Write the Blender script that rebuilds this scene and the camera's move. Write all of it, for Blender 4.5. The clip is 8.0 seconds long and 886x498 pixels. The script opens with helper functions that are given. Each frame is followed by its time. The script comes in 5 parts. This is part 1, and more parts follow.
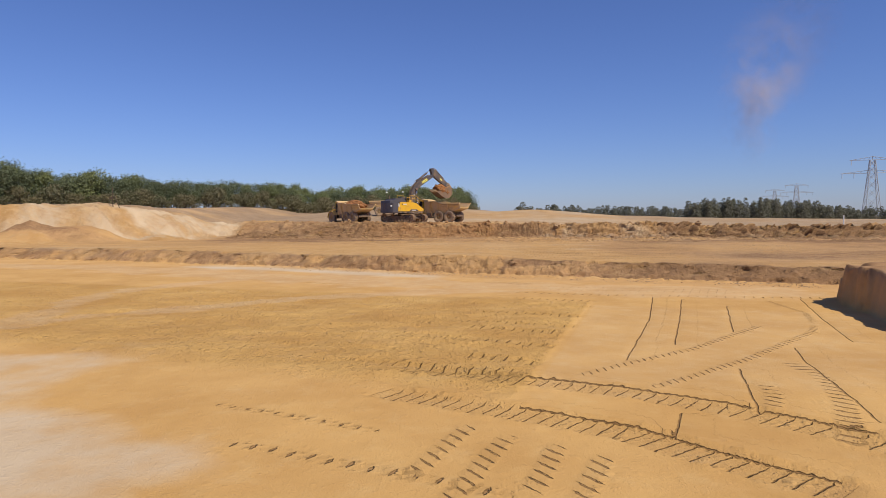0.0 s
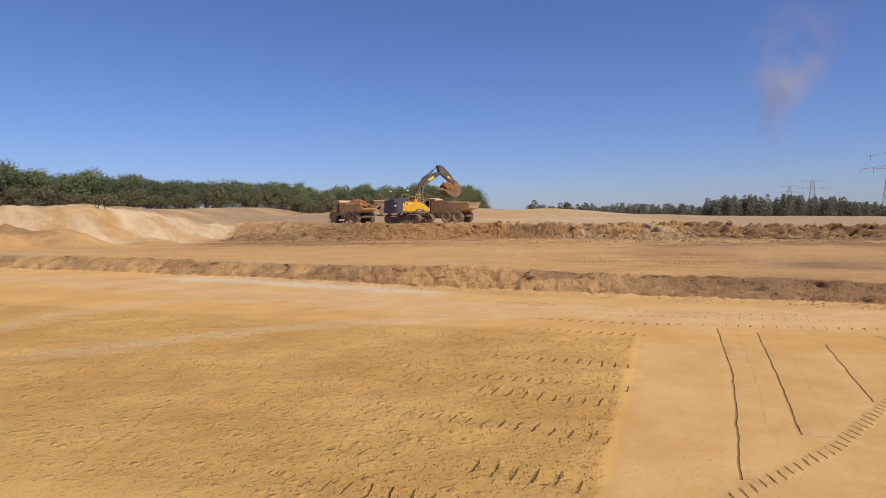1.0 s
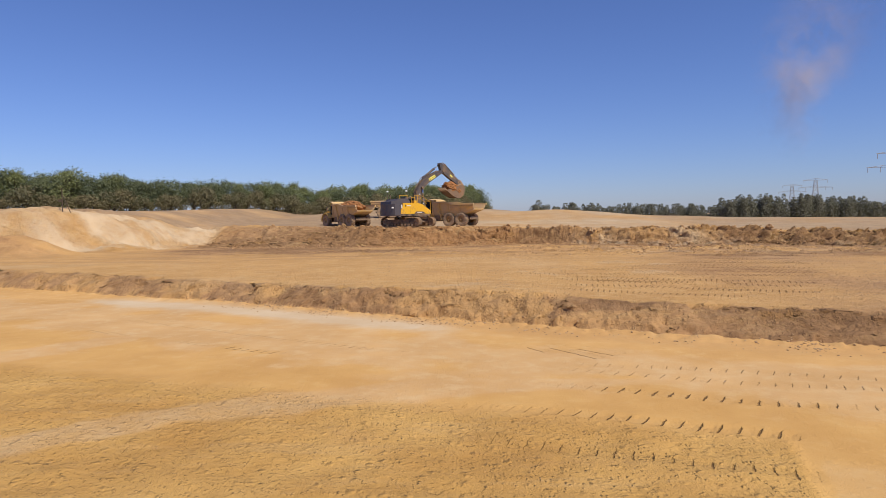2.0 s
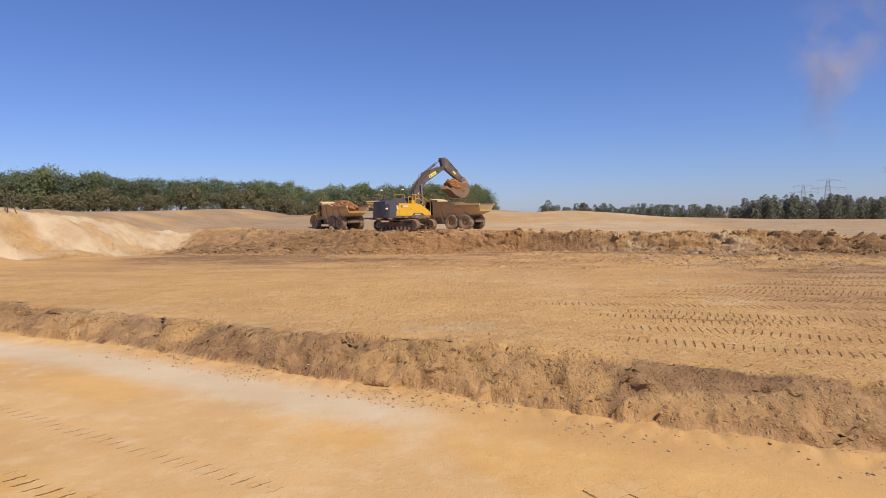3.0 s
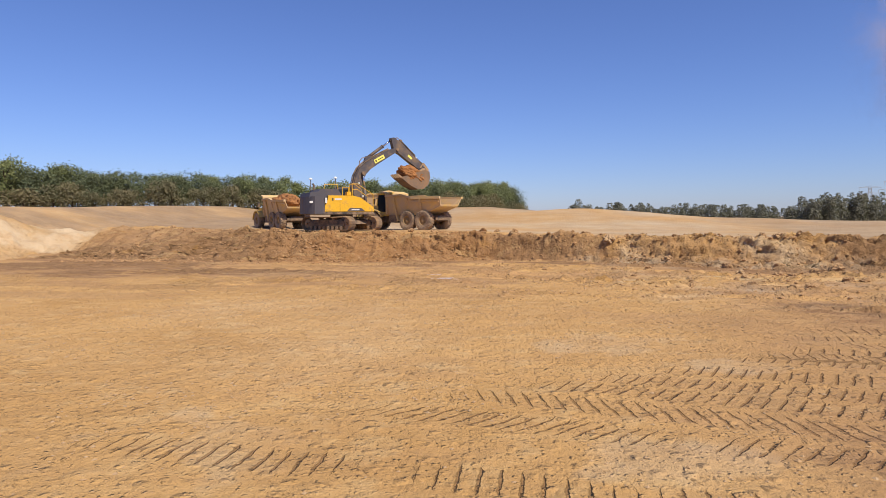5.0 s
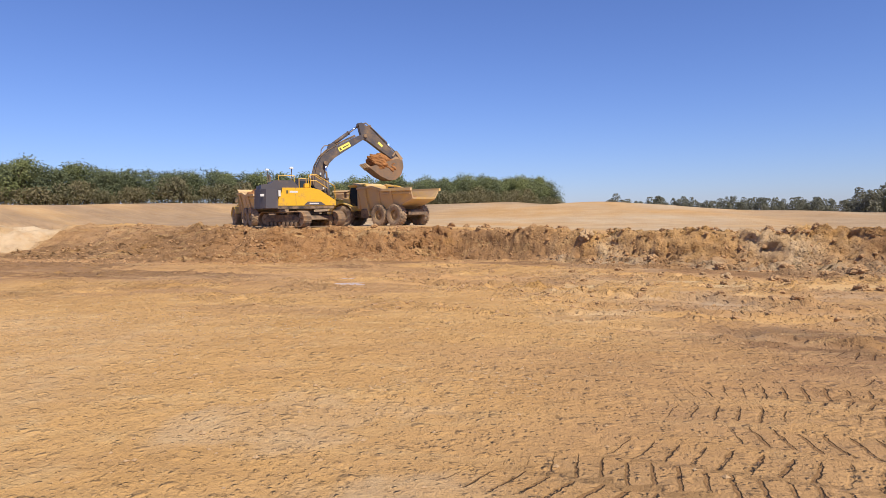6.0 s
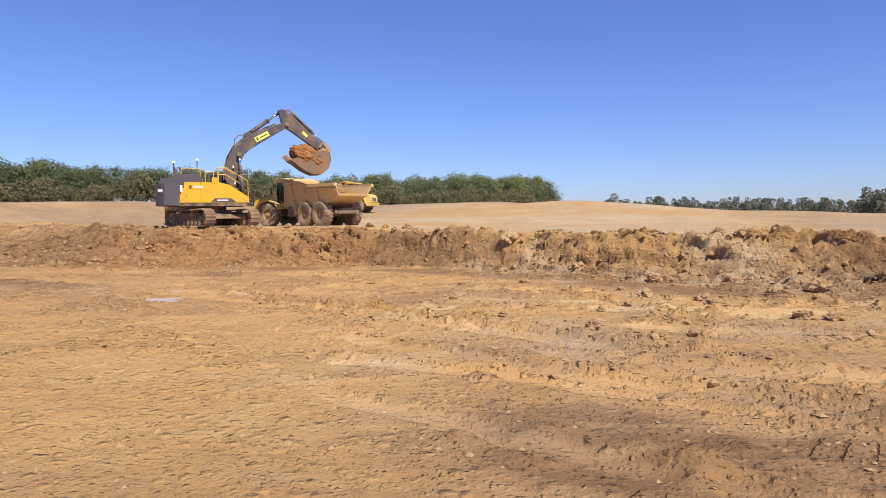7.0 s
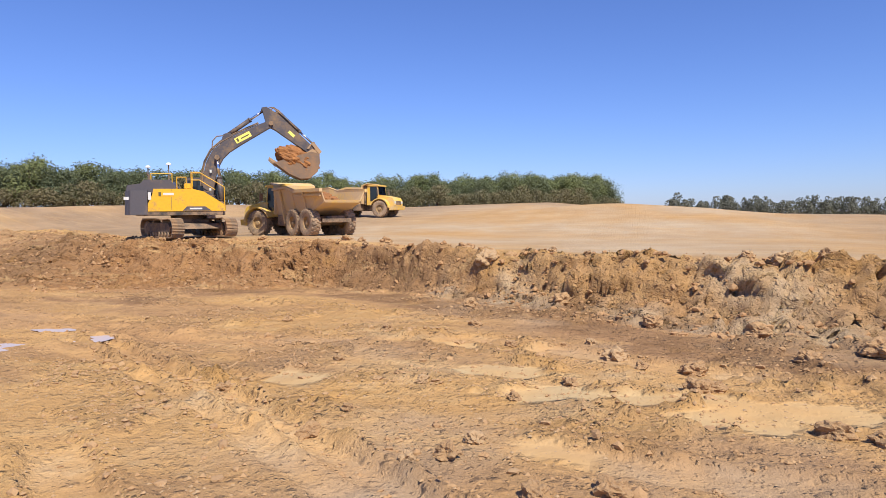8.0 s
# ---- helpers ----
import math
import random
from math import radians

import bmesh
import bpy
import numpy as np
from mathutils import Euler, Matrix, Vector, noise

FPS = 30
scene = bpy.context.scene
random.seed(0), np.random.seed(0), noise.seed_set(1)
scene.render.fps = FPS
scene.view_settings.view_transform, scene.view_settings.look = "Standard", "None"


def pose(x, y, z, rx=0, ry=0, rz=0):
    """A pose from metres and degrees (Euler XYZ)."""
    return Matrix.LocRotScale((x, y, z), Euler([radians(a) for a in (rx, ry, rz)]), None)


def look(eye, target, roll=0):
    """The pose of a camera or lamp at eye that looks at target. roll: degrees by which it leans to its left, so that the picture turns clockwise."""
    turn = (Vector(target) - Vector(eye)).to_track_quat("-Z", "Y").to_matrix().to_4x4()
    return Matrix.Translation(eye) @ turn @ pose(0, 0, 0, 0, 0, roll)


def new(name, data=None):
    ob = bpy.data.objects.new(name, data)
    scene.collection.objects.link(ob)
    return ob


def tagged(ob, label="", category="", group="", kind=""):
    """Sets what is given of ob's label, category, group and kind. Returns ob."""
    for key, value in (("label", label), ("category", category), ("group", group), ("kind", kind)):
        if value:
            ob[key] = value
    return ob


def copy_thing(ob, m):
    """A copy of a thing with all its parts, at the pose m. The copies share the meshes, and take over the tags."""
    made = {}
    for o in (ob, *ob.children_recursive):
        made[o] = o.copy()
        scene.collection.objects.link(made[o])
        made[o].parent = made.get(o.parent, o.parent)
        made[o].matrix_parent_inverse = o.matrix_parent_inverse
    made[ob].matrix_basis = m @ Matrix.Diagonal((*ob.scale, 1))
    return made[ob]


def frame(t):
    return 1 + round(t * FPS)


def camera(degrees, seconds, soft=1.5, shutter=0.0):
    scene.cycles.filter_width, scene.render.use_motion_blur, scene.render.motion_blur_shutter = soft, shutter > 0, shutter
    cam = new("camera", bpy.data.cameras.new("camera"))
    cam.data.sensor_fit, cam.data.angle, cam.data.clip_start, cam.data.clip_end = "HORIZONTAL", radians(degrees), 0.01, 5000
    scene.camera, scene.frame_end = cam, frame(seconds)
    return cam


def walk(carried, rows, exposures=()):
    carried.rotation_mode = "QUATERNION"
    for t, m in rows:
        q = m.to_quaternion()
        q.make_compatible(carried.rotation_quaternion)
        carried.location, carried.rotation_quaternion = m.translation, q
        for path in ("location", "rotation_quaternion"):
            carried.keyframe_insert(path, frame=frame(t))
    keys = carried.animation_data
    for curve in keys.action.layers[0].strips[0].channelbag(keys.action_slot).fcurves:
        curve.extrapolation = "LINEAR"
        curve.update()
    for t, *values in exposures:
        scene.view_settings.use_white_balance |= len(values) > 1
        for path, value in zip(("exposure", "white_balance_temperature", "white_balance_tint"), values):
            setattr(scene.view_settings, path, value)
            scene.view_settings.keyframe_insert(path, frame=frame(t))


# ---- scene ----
cam = camera(69.0, 8.0, soft=0.8)
PATH = [
    (0, (0.095, 0.264, 2.893), (0.117, 2.262, 2.799), -0.5),
    (0.5, (0.27, 2.797, 3.03), (0.276, 4.795, 2.934), -0.7),
    (1, (0.47, 5.737, 3.181), (0.459, 7.735, 3.081), -0.8),
    (1.5, (0.417, 9.097, 3.339), (0.396, 11.095, 3.237), -1.0),
    (1.7, (0.161, 10.488, 3.407), (0.154, 12.486, 3.307), -1.0),
    (2.8, (0.296, 19.913, 3.738), (0.267, 21.91, 3.634), -0.6),
    (3, (0.576, 21.56, 3.718), (0.546, 23.557, 3.618), -0.8),
    (3.5, (1.629, 25.504, 3.746), (1.6, 27.502, 3.646), -0.7),
    (4, (3.165, 29.308, 3.627), (3.141, 31.305, 3.529), -0.7),
    (4.5, (5.342, 32.919, 3.466), (5.279, 34.916, 3.37), -0.7),
    (4.7, (6.364, 34.223, 3.375), (6.258, 36.218, 3.281), -0.5),
    (5.8, (11.506, 40.84, 3.144), (11.181, 42.811, 3.043), -1.0),
    (6, (12.563, 42.165, 3.021), (12.226, 44.134, 2.92), -0.9),
    (6.5, (14.78, 45.272, 2.881), (14.433, 47.239, 2.781), -0.8),
    (7, (16.5, 48.115, 2.88), (16.127, 50.078, 2.781), -0.7),
    (7.5, (17.9, 51.048, 3.081), (17.475, 53.0, 2.982), -0.7),
    (8, (19.007, 53.754, 3.408), (18.434, 55.667, 3.307), -0.8),
]
walk(cam, [(t, look(eye, target, roll)) for t, eye, target, roll in PATH],
     ((0.0, -0.14, 6600, 10), (1.5, -0.1, 6750, 10), (3.0, 0.0, 6600, 10), (4.5, 0.1, 6800, 10), (6.5, 0.28, 6700, 10), (8.0, 0.36, 6400, 10)))

# ---- light ----
SUN_AZ, SUN_EL = 136.0, 52.0   # clockwise from +y, height over the horizon
world = bpy.data.worlds.new("world")
scene.world = world
world.use_nodes = True
wn, wl = world.node_tree.nodes, world.node_tree.links
sky = wn.new("ShaderNodeTexSky")
sky.sky_type, sky.sun_disc = "NISHITA", False
sky.sun_elevation, sky.sun_rotation = radians(SUN_EL), radians(SUN_AZ)
sky.altitude, sky.air_density, sky.dust_density, sky.ozone_density = 0.0, 1.0, 0.3, 6.0
wn["Background"].inputs[1].default_value = 0.095
tint = wn.new("ShaderNodeMix")
tint.data_type, tint.blend_type = "RGBA", "MULTIPLY"
tint.inputs[0].default_value = 1.0
tint.inputs[7].default_value = (0.80, 0.86, 1.25, 1)
wl.new(sky.outputs[0], tint.inputs[6])
wl.new(tint.outputs[2], wn["Background"].inputs[0])
sun_data = bpy.data.lights.new("sun", "SUN")
sun_data.energy, sun_data.angle, sun_data.color = 5.0, radians(0.5), (1.0, 0.94, 0.81)
sun = new("sun", sun_data)
to_sun = Vector((math.sin(radians(SUN_AZ)) * math.cos(radians(SUN_EL)),
                 math.cos(radians(SUN_AZ)) * math.cos(radians(SUN_EL)), math.sin(radians(SUN_EL))))
sun.matrix_world = look(to_sun * 200, (0, 0, 0))


# ---- noise ----
def lattice(ix, iy, seed):
    h = (ix.astype(np.int64) * 374761393 + iy.astype(np.int64) * 668265263 + seed * 1442695041) & 0xFFFFFFFF
    h = ((h ^ (h >> 13)) * 1274126177) & 0xFFFFFFFF
    return ((h ^ (h >> 16)) & 0xFFFF) / 65535.0


def value_noise(x, y, seed=0):
    ix, iy = np.floor(x), np.floor(y)
    fx, fy = x - ix, y - iy
    fx, fy = fx * fx * (3 - 2 * fx), fy * fy * (3 - 2 * fy)
    a, b = lattice(ix, iy, seed), lattice(ix + 1, iy, seed)
    c, d = lattice(ix, iy + 1, seed), lattice(ix + 1, iy + 1, seed)
    return (a + (b - a) * fx) * (1 - fy) + (c + (d - c) * fx) * fy - 0.5


def fbm(x, y, scale, octaves=4, seed=0, gain=0.5):
    total, amp, f = 0, 1.0, 1.0 / scale
    for k in range(octaves):
        c, s = math.cos(0.6 * k), math.sin(0.6 * k)
        total = total + amp * value_noise((x * c - y * s) * f + 17 * k, (x * s + y * c) * f, seed + k)
        amp, f = amp * gain, f * 2.03
    return total


def billow(x, y, scale, octaves=3, seed=0):
    total, amp, f = 0, 1.0, 1.0 / scale
    for k in range(octaves):
        c, s = math.cos(0.7 * k), math.sin(0.7 * k)
        total = total + amp * np.abs(value_noise((x * c - y * s) * f + 9 * k, (x * s + y * c) * f, seed + k) * 2)
        amp, f = amp * 0.5, f * 2.1
    return total


def blocks(x, y, scale, seed=0, tilt=1.2):
    """Broken lumps: every cell a plane of its own height and tilt, with a gap round it."""
    x, y = x / scale, y / scale
    ix, iy = np.floor(x), np.floor(y)
    near, next_near, height = np.full(x.shape, 9.0), np.full(x.shape, 9.0), np.zeros(x.shape)
    for dx in (-1, 0, 1):
        for dy in (-1, 0, 1):
            jx, jy = ix + dx, iy + dy
            px, py = x - jx - lattice(jx, jy, seed), y - jy - lattice(jx, jy, seed + 1)
            d = np.hypot(px, py)
            h = lattice(jx, jy, seed + 2) + tilt * ((lattice(jx, jy, seed + 3) - 0.5) * px + (lattice(jx, jy, seed + 4) - 0.5) * py)
            hit = d < near
            next_near = np.where(hit, near, np.minimum(next_near, d))
            height = np.where(hit, h, height)
            near = np.minimum(near, d)
    return (height - 0.5) - 0.5 * (1 - smooth(0.0, 0.16, next_near - near))


def smooth(a, b, x):
    t = np.clip((x - a) / (b - a), 0, 1)
    return t * t * (3 - 2 * t)


# ---- the pit's plan ----
STEP_FOOT = ((-90, 70), (-36, 53.2), (-29, 50), (-24, 48), (-18, 45), (-13.5, 42.3), (-8.5, 40), (-5, 38), (-2.2, 36.2),
             (1.3, 34.5), (5.9, 31.9), (9.7, 30.2), (12.6, 29), (16, 27.6), (22, 25), (45, 18), (120, -5))
BANK_FOOT = ((-120, 50), (-80, 58), (-48, 65), (-38, 69), (-32, 73), (-26, 78.5), (-19, 78), (-11, 75.6), (-6.5, 74.9), (-1, 74.4), (3, 75.6),
             (6, 77.4), (7.5, 77.4), (10.3, 75.6), (13, 74), (16, 72.3), (17.3, 71.3), (19.7, 69.9), (21.8, 68.9), (23.7, 68.1), (28.5, 66.0),
             (34, 63.6), (60, 50), (120, 22))
BANK_CREST = ((-120, 62), (-80, 67), (-50, 71.5), (-38, 76.5), (-32, 84), (-26.5, 90.5), (-22, 90), (-18, 87), (-11.8, 83.4), (-4, 80.4), (1, 80.3),
              (6.5, 79.7), (10.5, 77.4), (13.2, 76), (15.6, 74.9), (17, 73.9), (18.9, 72.9), (21.3, 72.4), (23.8, 71.2), (28.6, 68.9), (34, 66.6),
              (37.3, 65), (60, 53.5), (120, 25))
RISE = ((-150, 1.4), (-60, 0.6), (-38, 0.5), (-20, 0.9), (5, 1.15), (12, 1.5), (25, 1.55), (60, 0.6), (100, -0.2), (200, -1.0))

FAR_RISE = ((-44, 0), (-33, 1.0), (-24, 1.9), (-10, 1.9), (5, 1.8), (16, 0.9), (26, 0))


def line(points, x):
    return np.interp(x, [p[0] for p in points], [p[1] for p in points])


def upper(x, y):
    """The bench at the top of the bank and the field behind it."""
    z = 2.45 + 2.35 * smooth(-27, -39, x) - 0.28 * smooth(5, 13, x) - 0.08 * smooth(13, 22, x) - 0.3 * smooth(24, 34, x)
    rise = line(RISE, x)
    z = z + rise * smooth(88, 118, y + 0.15 * x)
    z = z + line(FAR_RISE, x) * smooth(92, 175, y)
    z = z + 0.5 * np.exp(-((x - 17) / 6) ** 2 - ((y - 112) / 6) ** 2)
    z = z + fbm(x, y, 16, 3, 5) * 0.35 * smooth(84, 95, y)
    z = z - 2.0 * smooth(150, 420, y) * smooth(10, 80, x)
    return z


# tracks: points, half width, lug spacing, depth of the lug marks, depth of the rut, slant of the lugs
TRACKS = [
    (((2.6, 12.0), (3.9, 13.1), (5.8, 14.5), (8.9, 17.5)), 0.10, 0.22, 0.03, 0.0, 0.8),
    (((3.6, 11.1), (4.8, 12.0), (6.6, 13.5), (9.7, 16.5), (10.5, 17.7), (11.4, 19.8), (11.6, 22.5)), 0.10, 0.22, 0.03, 0.0, 0.8),
    (((-1.0, 13.2), (1.5, 11.9), (3.1, 11.1), (4.6, 10.0), (5.4, 9.1), (6.0, 8.3), (6.6, 7.4)), 0.36, 0.23, 0.03, 0.06, 0.12),
    (((-1.2, 11.4), (1.15, 10.0), (2.7, 9.0), (3.9, 7.65), (4.6, 6.9)), 0.36, 0.23, 0.03, 0.06, 0.12),
    (((-0.4, 7.2), (0.6, 9.4)), 0.13, 0.24, 0.03, 0.0, 0.7),
    (((0.1, 6.6), (1.1, 9.0)), 0.13, 0.24, 0.03, 0.0, 0.7),
    (((1.0, 6.8), (1.7, 8.6)), 0.13, 0.24, 0.03, 0.0, 0.7),
    (((1.4, 6.4), (2.2, 8.2)), 0.13, 0.24, 0.03, 0.0, 0.7),
    (((-3.8, 10.8), (-3.3, 10.5), (-0.6, 9.1)), 0.07, 0.30, 0.05, 0.0, -0.1),
    (((-3.0, 8.9), (-1.9, 8.4), (0.1, 7.4), (1.0, 6.9)), 0.10, 0.30, 0.06, 0.0, -0.1),
    (((7.2, 13.4), (7.2, 12.1), (6.6, 10.4), (6.0, 9.3), (5.5, 8.5)), 0.17, 0.26, 0.05, 0.01, 0.2),
    (((5.9, 11.6), (5.6, 10.6), (5.2, 9.9)), 0.13, 0.24, 0.03, 0.0, 0.3),
    (((5.6, 8.4), (6.4, 7.8), (7.4, 7.4)), 0.40, 0.30, 0.08, 0.03, 0.2),
    # rows that end at the smooth strip
    (((-8, 27.6), (1.9, 24.6), (5.9, 23.0)), 0.22, 0.30, 0.06, 0.04, 0.2),
    (((-9, 26.3), (0.5, 23.2), (5.3, 21.4)), 0.22, 0.27, 0.06, 0.04, 0.0),
    (((-8, 24.6), (-1.6, 21.7), (4.6, 19.3)), 0.22, 0.27, 0.06, 0.04, 0.0),
    (((-8, 22.6), (-2.4, 19.9), (4.0, 17.5)), 0.22, 0.27, 0.06, 0.04, 0.0),
    (((-8, 21.4), (-0.7, 18.4), (3.4, 16.5)), 0.22, 0.27, 0.06, 0.04, 0.0),
    (((-8, 19.6), (-2.6, 17.2), (2.9, 14.8)), 0.22, 0.27, 0.06, 0.04, 0.0),
    (((-8, 17.7), (-2.8, 15.4), (2.3, 13.2)), 0.22, 0.27, 0.06, 0.04, 0.0),
    (((-7, 15.6), (-2.7, 14.0), (1.8, 12.4)), 0.22, 0.27, 0.05, 0.03, 0.0),
    # haul way along the foot of the step
    (((-12, 36.4), (-3, 31), (2, 28.2), (6, 26.4), (10, 25.2), (15, 24.2)), 0.2, 0.32, 0.04, 0.015, 0.2),
    (((-12, 34.2), (-3, 29.2), (2, 26.6), (6, 24.9), (10, 23.8), (14, 23.0)), 0.2, 0.32, 0.04, 0.015, 0.2),
    (((2.0, 28.6), (6, 27.5), (9.5, 26.2), (12, 25.6)), 0.2, 0.32, 0.04, 0.01, 0.2),
    # the middle bench
    (((6.0, 39.9), (8.2, 39.3), (9.3, 39.0), (14, 37.4)), 0.31, 0.21, 0.05, 0.0, 0.05),
    (((5.4, 41.3), (6.9, 40.9), (9.9, 39.9), (15, 38.3)), 0.31, 0.21, 0.05, 0.0, 0.05),
    (((1.5, 43.3), (5.1, 42.5), (8.2, 42.0), (10.9, 41.5), (16, 40.3)), 0.30, 0.21, 0.05, 0.0, -0.1),
    (((3.0, 45.0), (5.6, 44.4), (8.9, 43.5), (11.7, 42.8), (17, 41.2)), 0.30, 0.21, 0.05, 0.01, 0.5),
    (((3.5, 46.9), (6.3, 46.2), (9.7, 45.2), (12.7, 44.3), (18, 42.8)), 0.30, 0.22, 0.04, 0.01, 0.3),
    (((4.0, 45.9), (8.0, 44.8), (12.0, 43.6), (17, 42.0)), 0.30, 0.22, 0.04, 0.01, -0.5),
    (((5.0, 49.0), (6.4, 48.8), (10.7, 47.8), (14.3, 46.8), (20, 45.2)), 0.30, 0.22, 0.04, 0.02, 0.3),
    (((14.0, 48.9), (15.0, 48.6), (21, 46.8)), 0.30, 0.22, 0.04, 0.02, -0.3),
    (((7.0, 47.6), (11.0, 46.5), (16.0, 45.0)), 0.30, 0.21, 0.04, 0.01, 0.2),
    (((4.4, 40.6), (7.0, 40.1), (12.0, 38.6)), 0.29, 0.21, 0.05, 0.0, 0.1),
    (((8.5, 46.3), (12.0, 45.3), (17.0, 43.8)), 0.30, 0.21, 0.05, 0.0, 0.3),
    (((9.0, 48.8), (13.0, 47.7), (19.0, 46.0)), 0.30, 0.21, 0.05, 0.0, -0.2),
    (((16.0, 55.0), (19.0, 54.0), (24.0, 52.6)), 0.30, 0.22, 0.04, 0.01, 0.2),
    (((15.2, 50.4), (16.3, 49.9), (21, 48.4)), 0.30, 0.22, 0.05, 0.02, 0.2),
    (((16.2, 51.2), (17.2, 50.6), (20, 49.2)), 0.30, 0.22, 0.05, 0.01, 0.1),
    (((16.6, 53.0), (17.0, 52.8), (18.1, 52.4), (22, 50.8)), 0.30, 0.22, 0.05, 0.01, 0.1),
    (((13.4, 50.2), (14.6, 50.5), (15.8, 50.4), (19, 49.8)), 0.28, 0.23, 0.05, 0.01, 0.1),
    (((13.3, 49.7), (14.2, 49.55), (15.5, 49.4), (19, 48.8)), 0.28, 0.23, 0.05, 0.01, 0.2),
    (((12.4, 48.6), (13.4, 48.2), (14.7, 47.8), (19, 46.8)), 0.28, 0.23, 0.05, 0.01, 0.2),
    (((4.2, 36.9), (5.0, 36.7), (6.8, 36.3), (8.4, 35.7), (12, 34.3)), 0.33, 0.21, 0.05, 0.0, 0.05),
    (((4.8, 38.6), (5.6, 38.5), (7.7, 38.2), (9.5, 37.4), (13.5, 35.6)), 0.33, 0.21, 0.05, 0.0, 0.05),
    (((-1.5, 44.4), (0.5, 44.3), (3.0, 44.0)), 0.27, 0.22, 0.03, 0.0, 0.6),
    (((-4.0, 46.6), (0.8, 46.0), (4.0, 45.4)), 0.27, 0.22, 0.02, 0.0, 0.6),
]
# bare ruts: points, half width, depth, height of the berm thrown up beside it
RUTS = [
    (((5.8, 66.6), (7.6, 65.4), (12.7, 62.4), (15.2, 60.8), (17.1, 59.4), (20, 57.4)), 0.24, 0.11, 0.2),
    (((5.4, 65.2), (10.1, 63.5), (14.1, 61.0), (16.5, 59.2), (18.5, 57.6)), 0.28, 0.05, 0.05),
    (((13.1, 55.8), (16.9, 53.6), (22, 51.5)), 0.25, 0.06, 0.07),
    (((12.0, 58.0), (16.5, 56.2), (22, 54.0)), 0.28, 0.07, 0.08),
    (((14.9, 59.0), (18, 57.6), (24, 56.0)), 0.30, 0.08, 0.10),
    (((11.0, 60.4), (16, 57.2), (24, 53.2)), 0.30, 0.08, 0.12),
    (((16.8, 61.2), (20, 60.6), (26, 60.0)), 0.35, 0.06, 0.09),
    (((2.0, 66.8), (9, 66.2), (16, 67.4), (22, 64.6)), 0.4, 0.06, 0.08),
    (((-20, 72), (-8, 70.4), (2, 68.2), (10, 66.2)), 0.5, 0.05, 0.05),
]
# narrow cuts in the smooth strip; two draw the wide tracks' shadowed far edges
CUTS = [
    ((8.1, 23.9), (6.2, 18.6), (4.0, 13.4)),
    ((8.9, 23.2), (7.2, 18.9), (5.6, 15.0)),
    ((9.8, 21.6), (7.7, 16.6)),
    ((13.0, 22.9), (11.2, 18.6), (9.9, 15.2)),
    ((8.2, 14.7), (7.6, 13.2), (7.2, 11.8), (6.8, 10.4), (6.4, 9.2)),
    ((6.0, 12.7), (5.4, 11.0), (5.0, 9.9)),
    ((3.8, 9.9), (3.3, 8.8)),
    ((1.7, 12.2), (3.3, 11.4), (4.8, 10.3), (5.6, 9.4), (6.1, 8.8)),
    ((1.35, 10.3), (2.9, 9.3), (4.1, 7.9), (4.7, 7.3)),
    ((2.3, 30.4), (2.7, 29.6)), ((2.9, 30.2), (3.9, 28.7)), ((3.6, 30.0), (4.4, 29.0)),
]
# pressed slicks of pale olive clay on the churned floor: place and half sizes
SLICKS = ((17.4, 63.1, 0.6, 0.5), (16.8, 64.7, 0.6, 0.35), (19.0, 63.5, 0.9, 0.32), (20.3, 62.7, 1.0, 0.4), (21.4, 63.0, 0.7, 0.35), (18.1, 61.0, 0.45, 0.35),
          (13.4, 63.7, 0.6, 0.35), (15.0, 66.8, 0.8, 0.3), (23.4, 64.6, 0.8, 0.4))
# patches dried pale on the middle bench: place and half sizes
DRIED = ((9.4, 48.6, 1.3, 0.9), (11.4, 47.0, 1.2, 0.6), (7.2, 40.7, 0.6, 0.4), (9.4, 42.7, 0.8, 0.5), (4.5, 43.0, 1.6, 0.8), (1.0, 38.4, 1.8, 0.7))
# beaten ways: points, half width
WAYS = [
    (((-16, 16.5), (-12, 19.2), (-11, 20.6), (-8.8, 21.9), (-6.5, 23.5), (-3.2, 25.2), (0.7, 26.5), (5, 26.6), (12, 25.2)), 0.6),
    (((-12.2, 19.4), (-13, 22.6), (-13.5, 26.6), (-12.6, 28.6), (-11.5, 30.2), (-9.8, 32.4)), 0.7),
    (((-40, 47), (-24, 43), (-12, 36), (0, 29.6), (8, 26.3), (13, 25)), 2.0),
]


def near_line(points, x, y, reach):
    """Distance across (signed) and way along a line of points, for the places within reach of it."""
    xs, ys = [p[0] for p in points], [p[1] for p in points]
    pick = np.flatnonzero((x > min(xs) - reach) & (x < max(xs) + reach) & (y > min(ys) - reach) & (y < max(ys) + reach))
    px, py = x[pick], y[pick]
    best, across, along, run = np.full(len(pick), 1e9), np.zeros(len(pick)), np.zeros(len(pick)), 0.0
    for (ax, ay), (bx, by) in zip(points, points[1:]):
        dx, dy = bx - ax, by - ay
        size = math.hypot(dx, dy)
        t = ((px - ax) * dx + (py - ay) * dy) / size
        tc = np.clip(t, 0, size)
        d = np.hypot(px - ax - dx / size * tc, py - ay - dy / size * tc)
        side = ((px - ax) * dy - (py - ay) * dx) / size
        hit = d < best
        best[hit], across[hit], along[hit] = d[hit], (np.sign(side) * d)[hit], (run + tc)[hit]
        run += size
    keep = best < reach
    return pick[keep], across[keep], along[keep], run


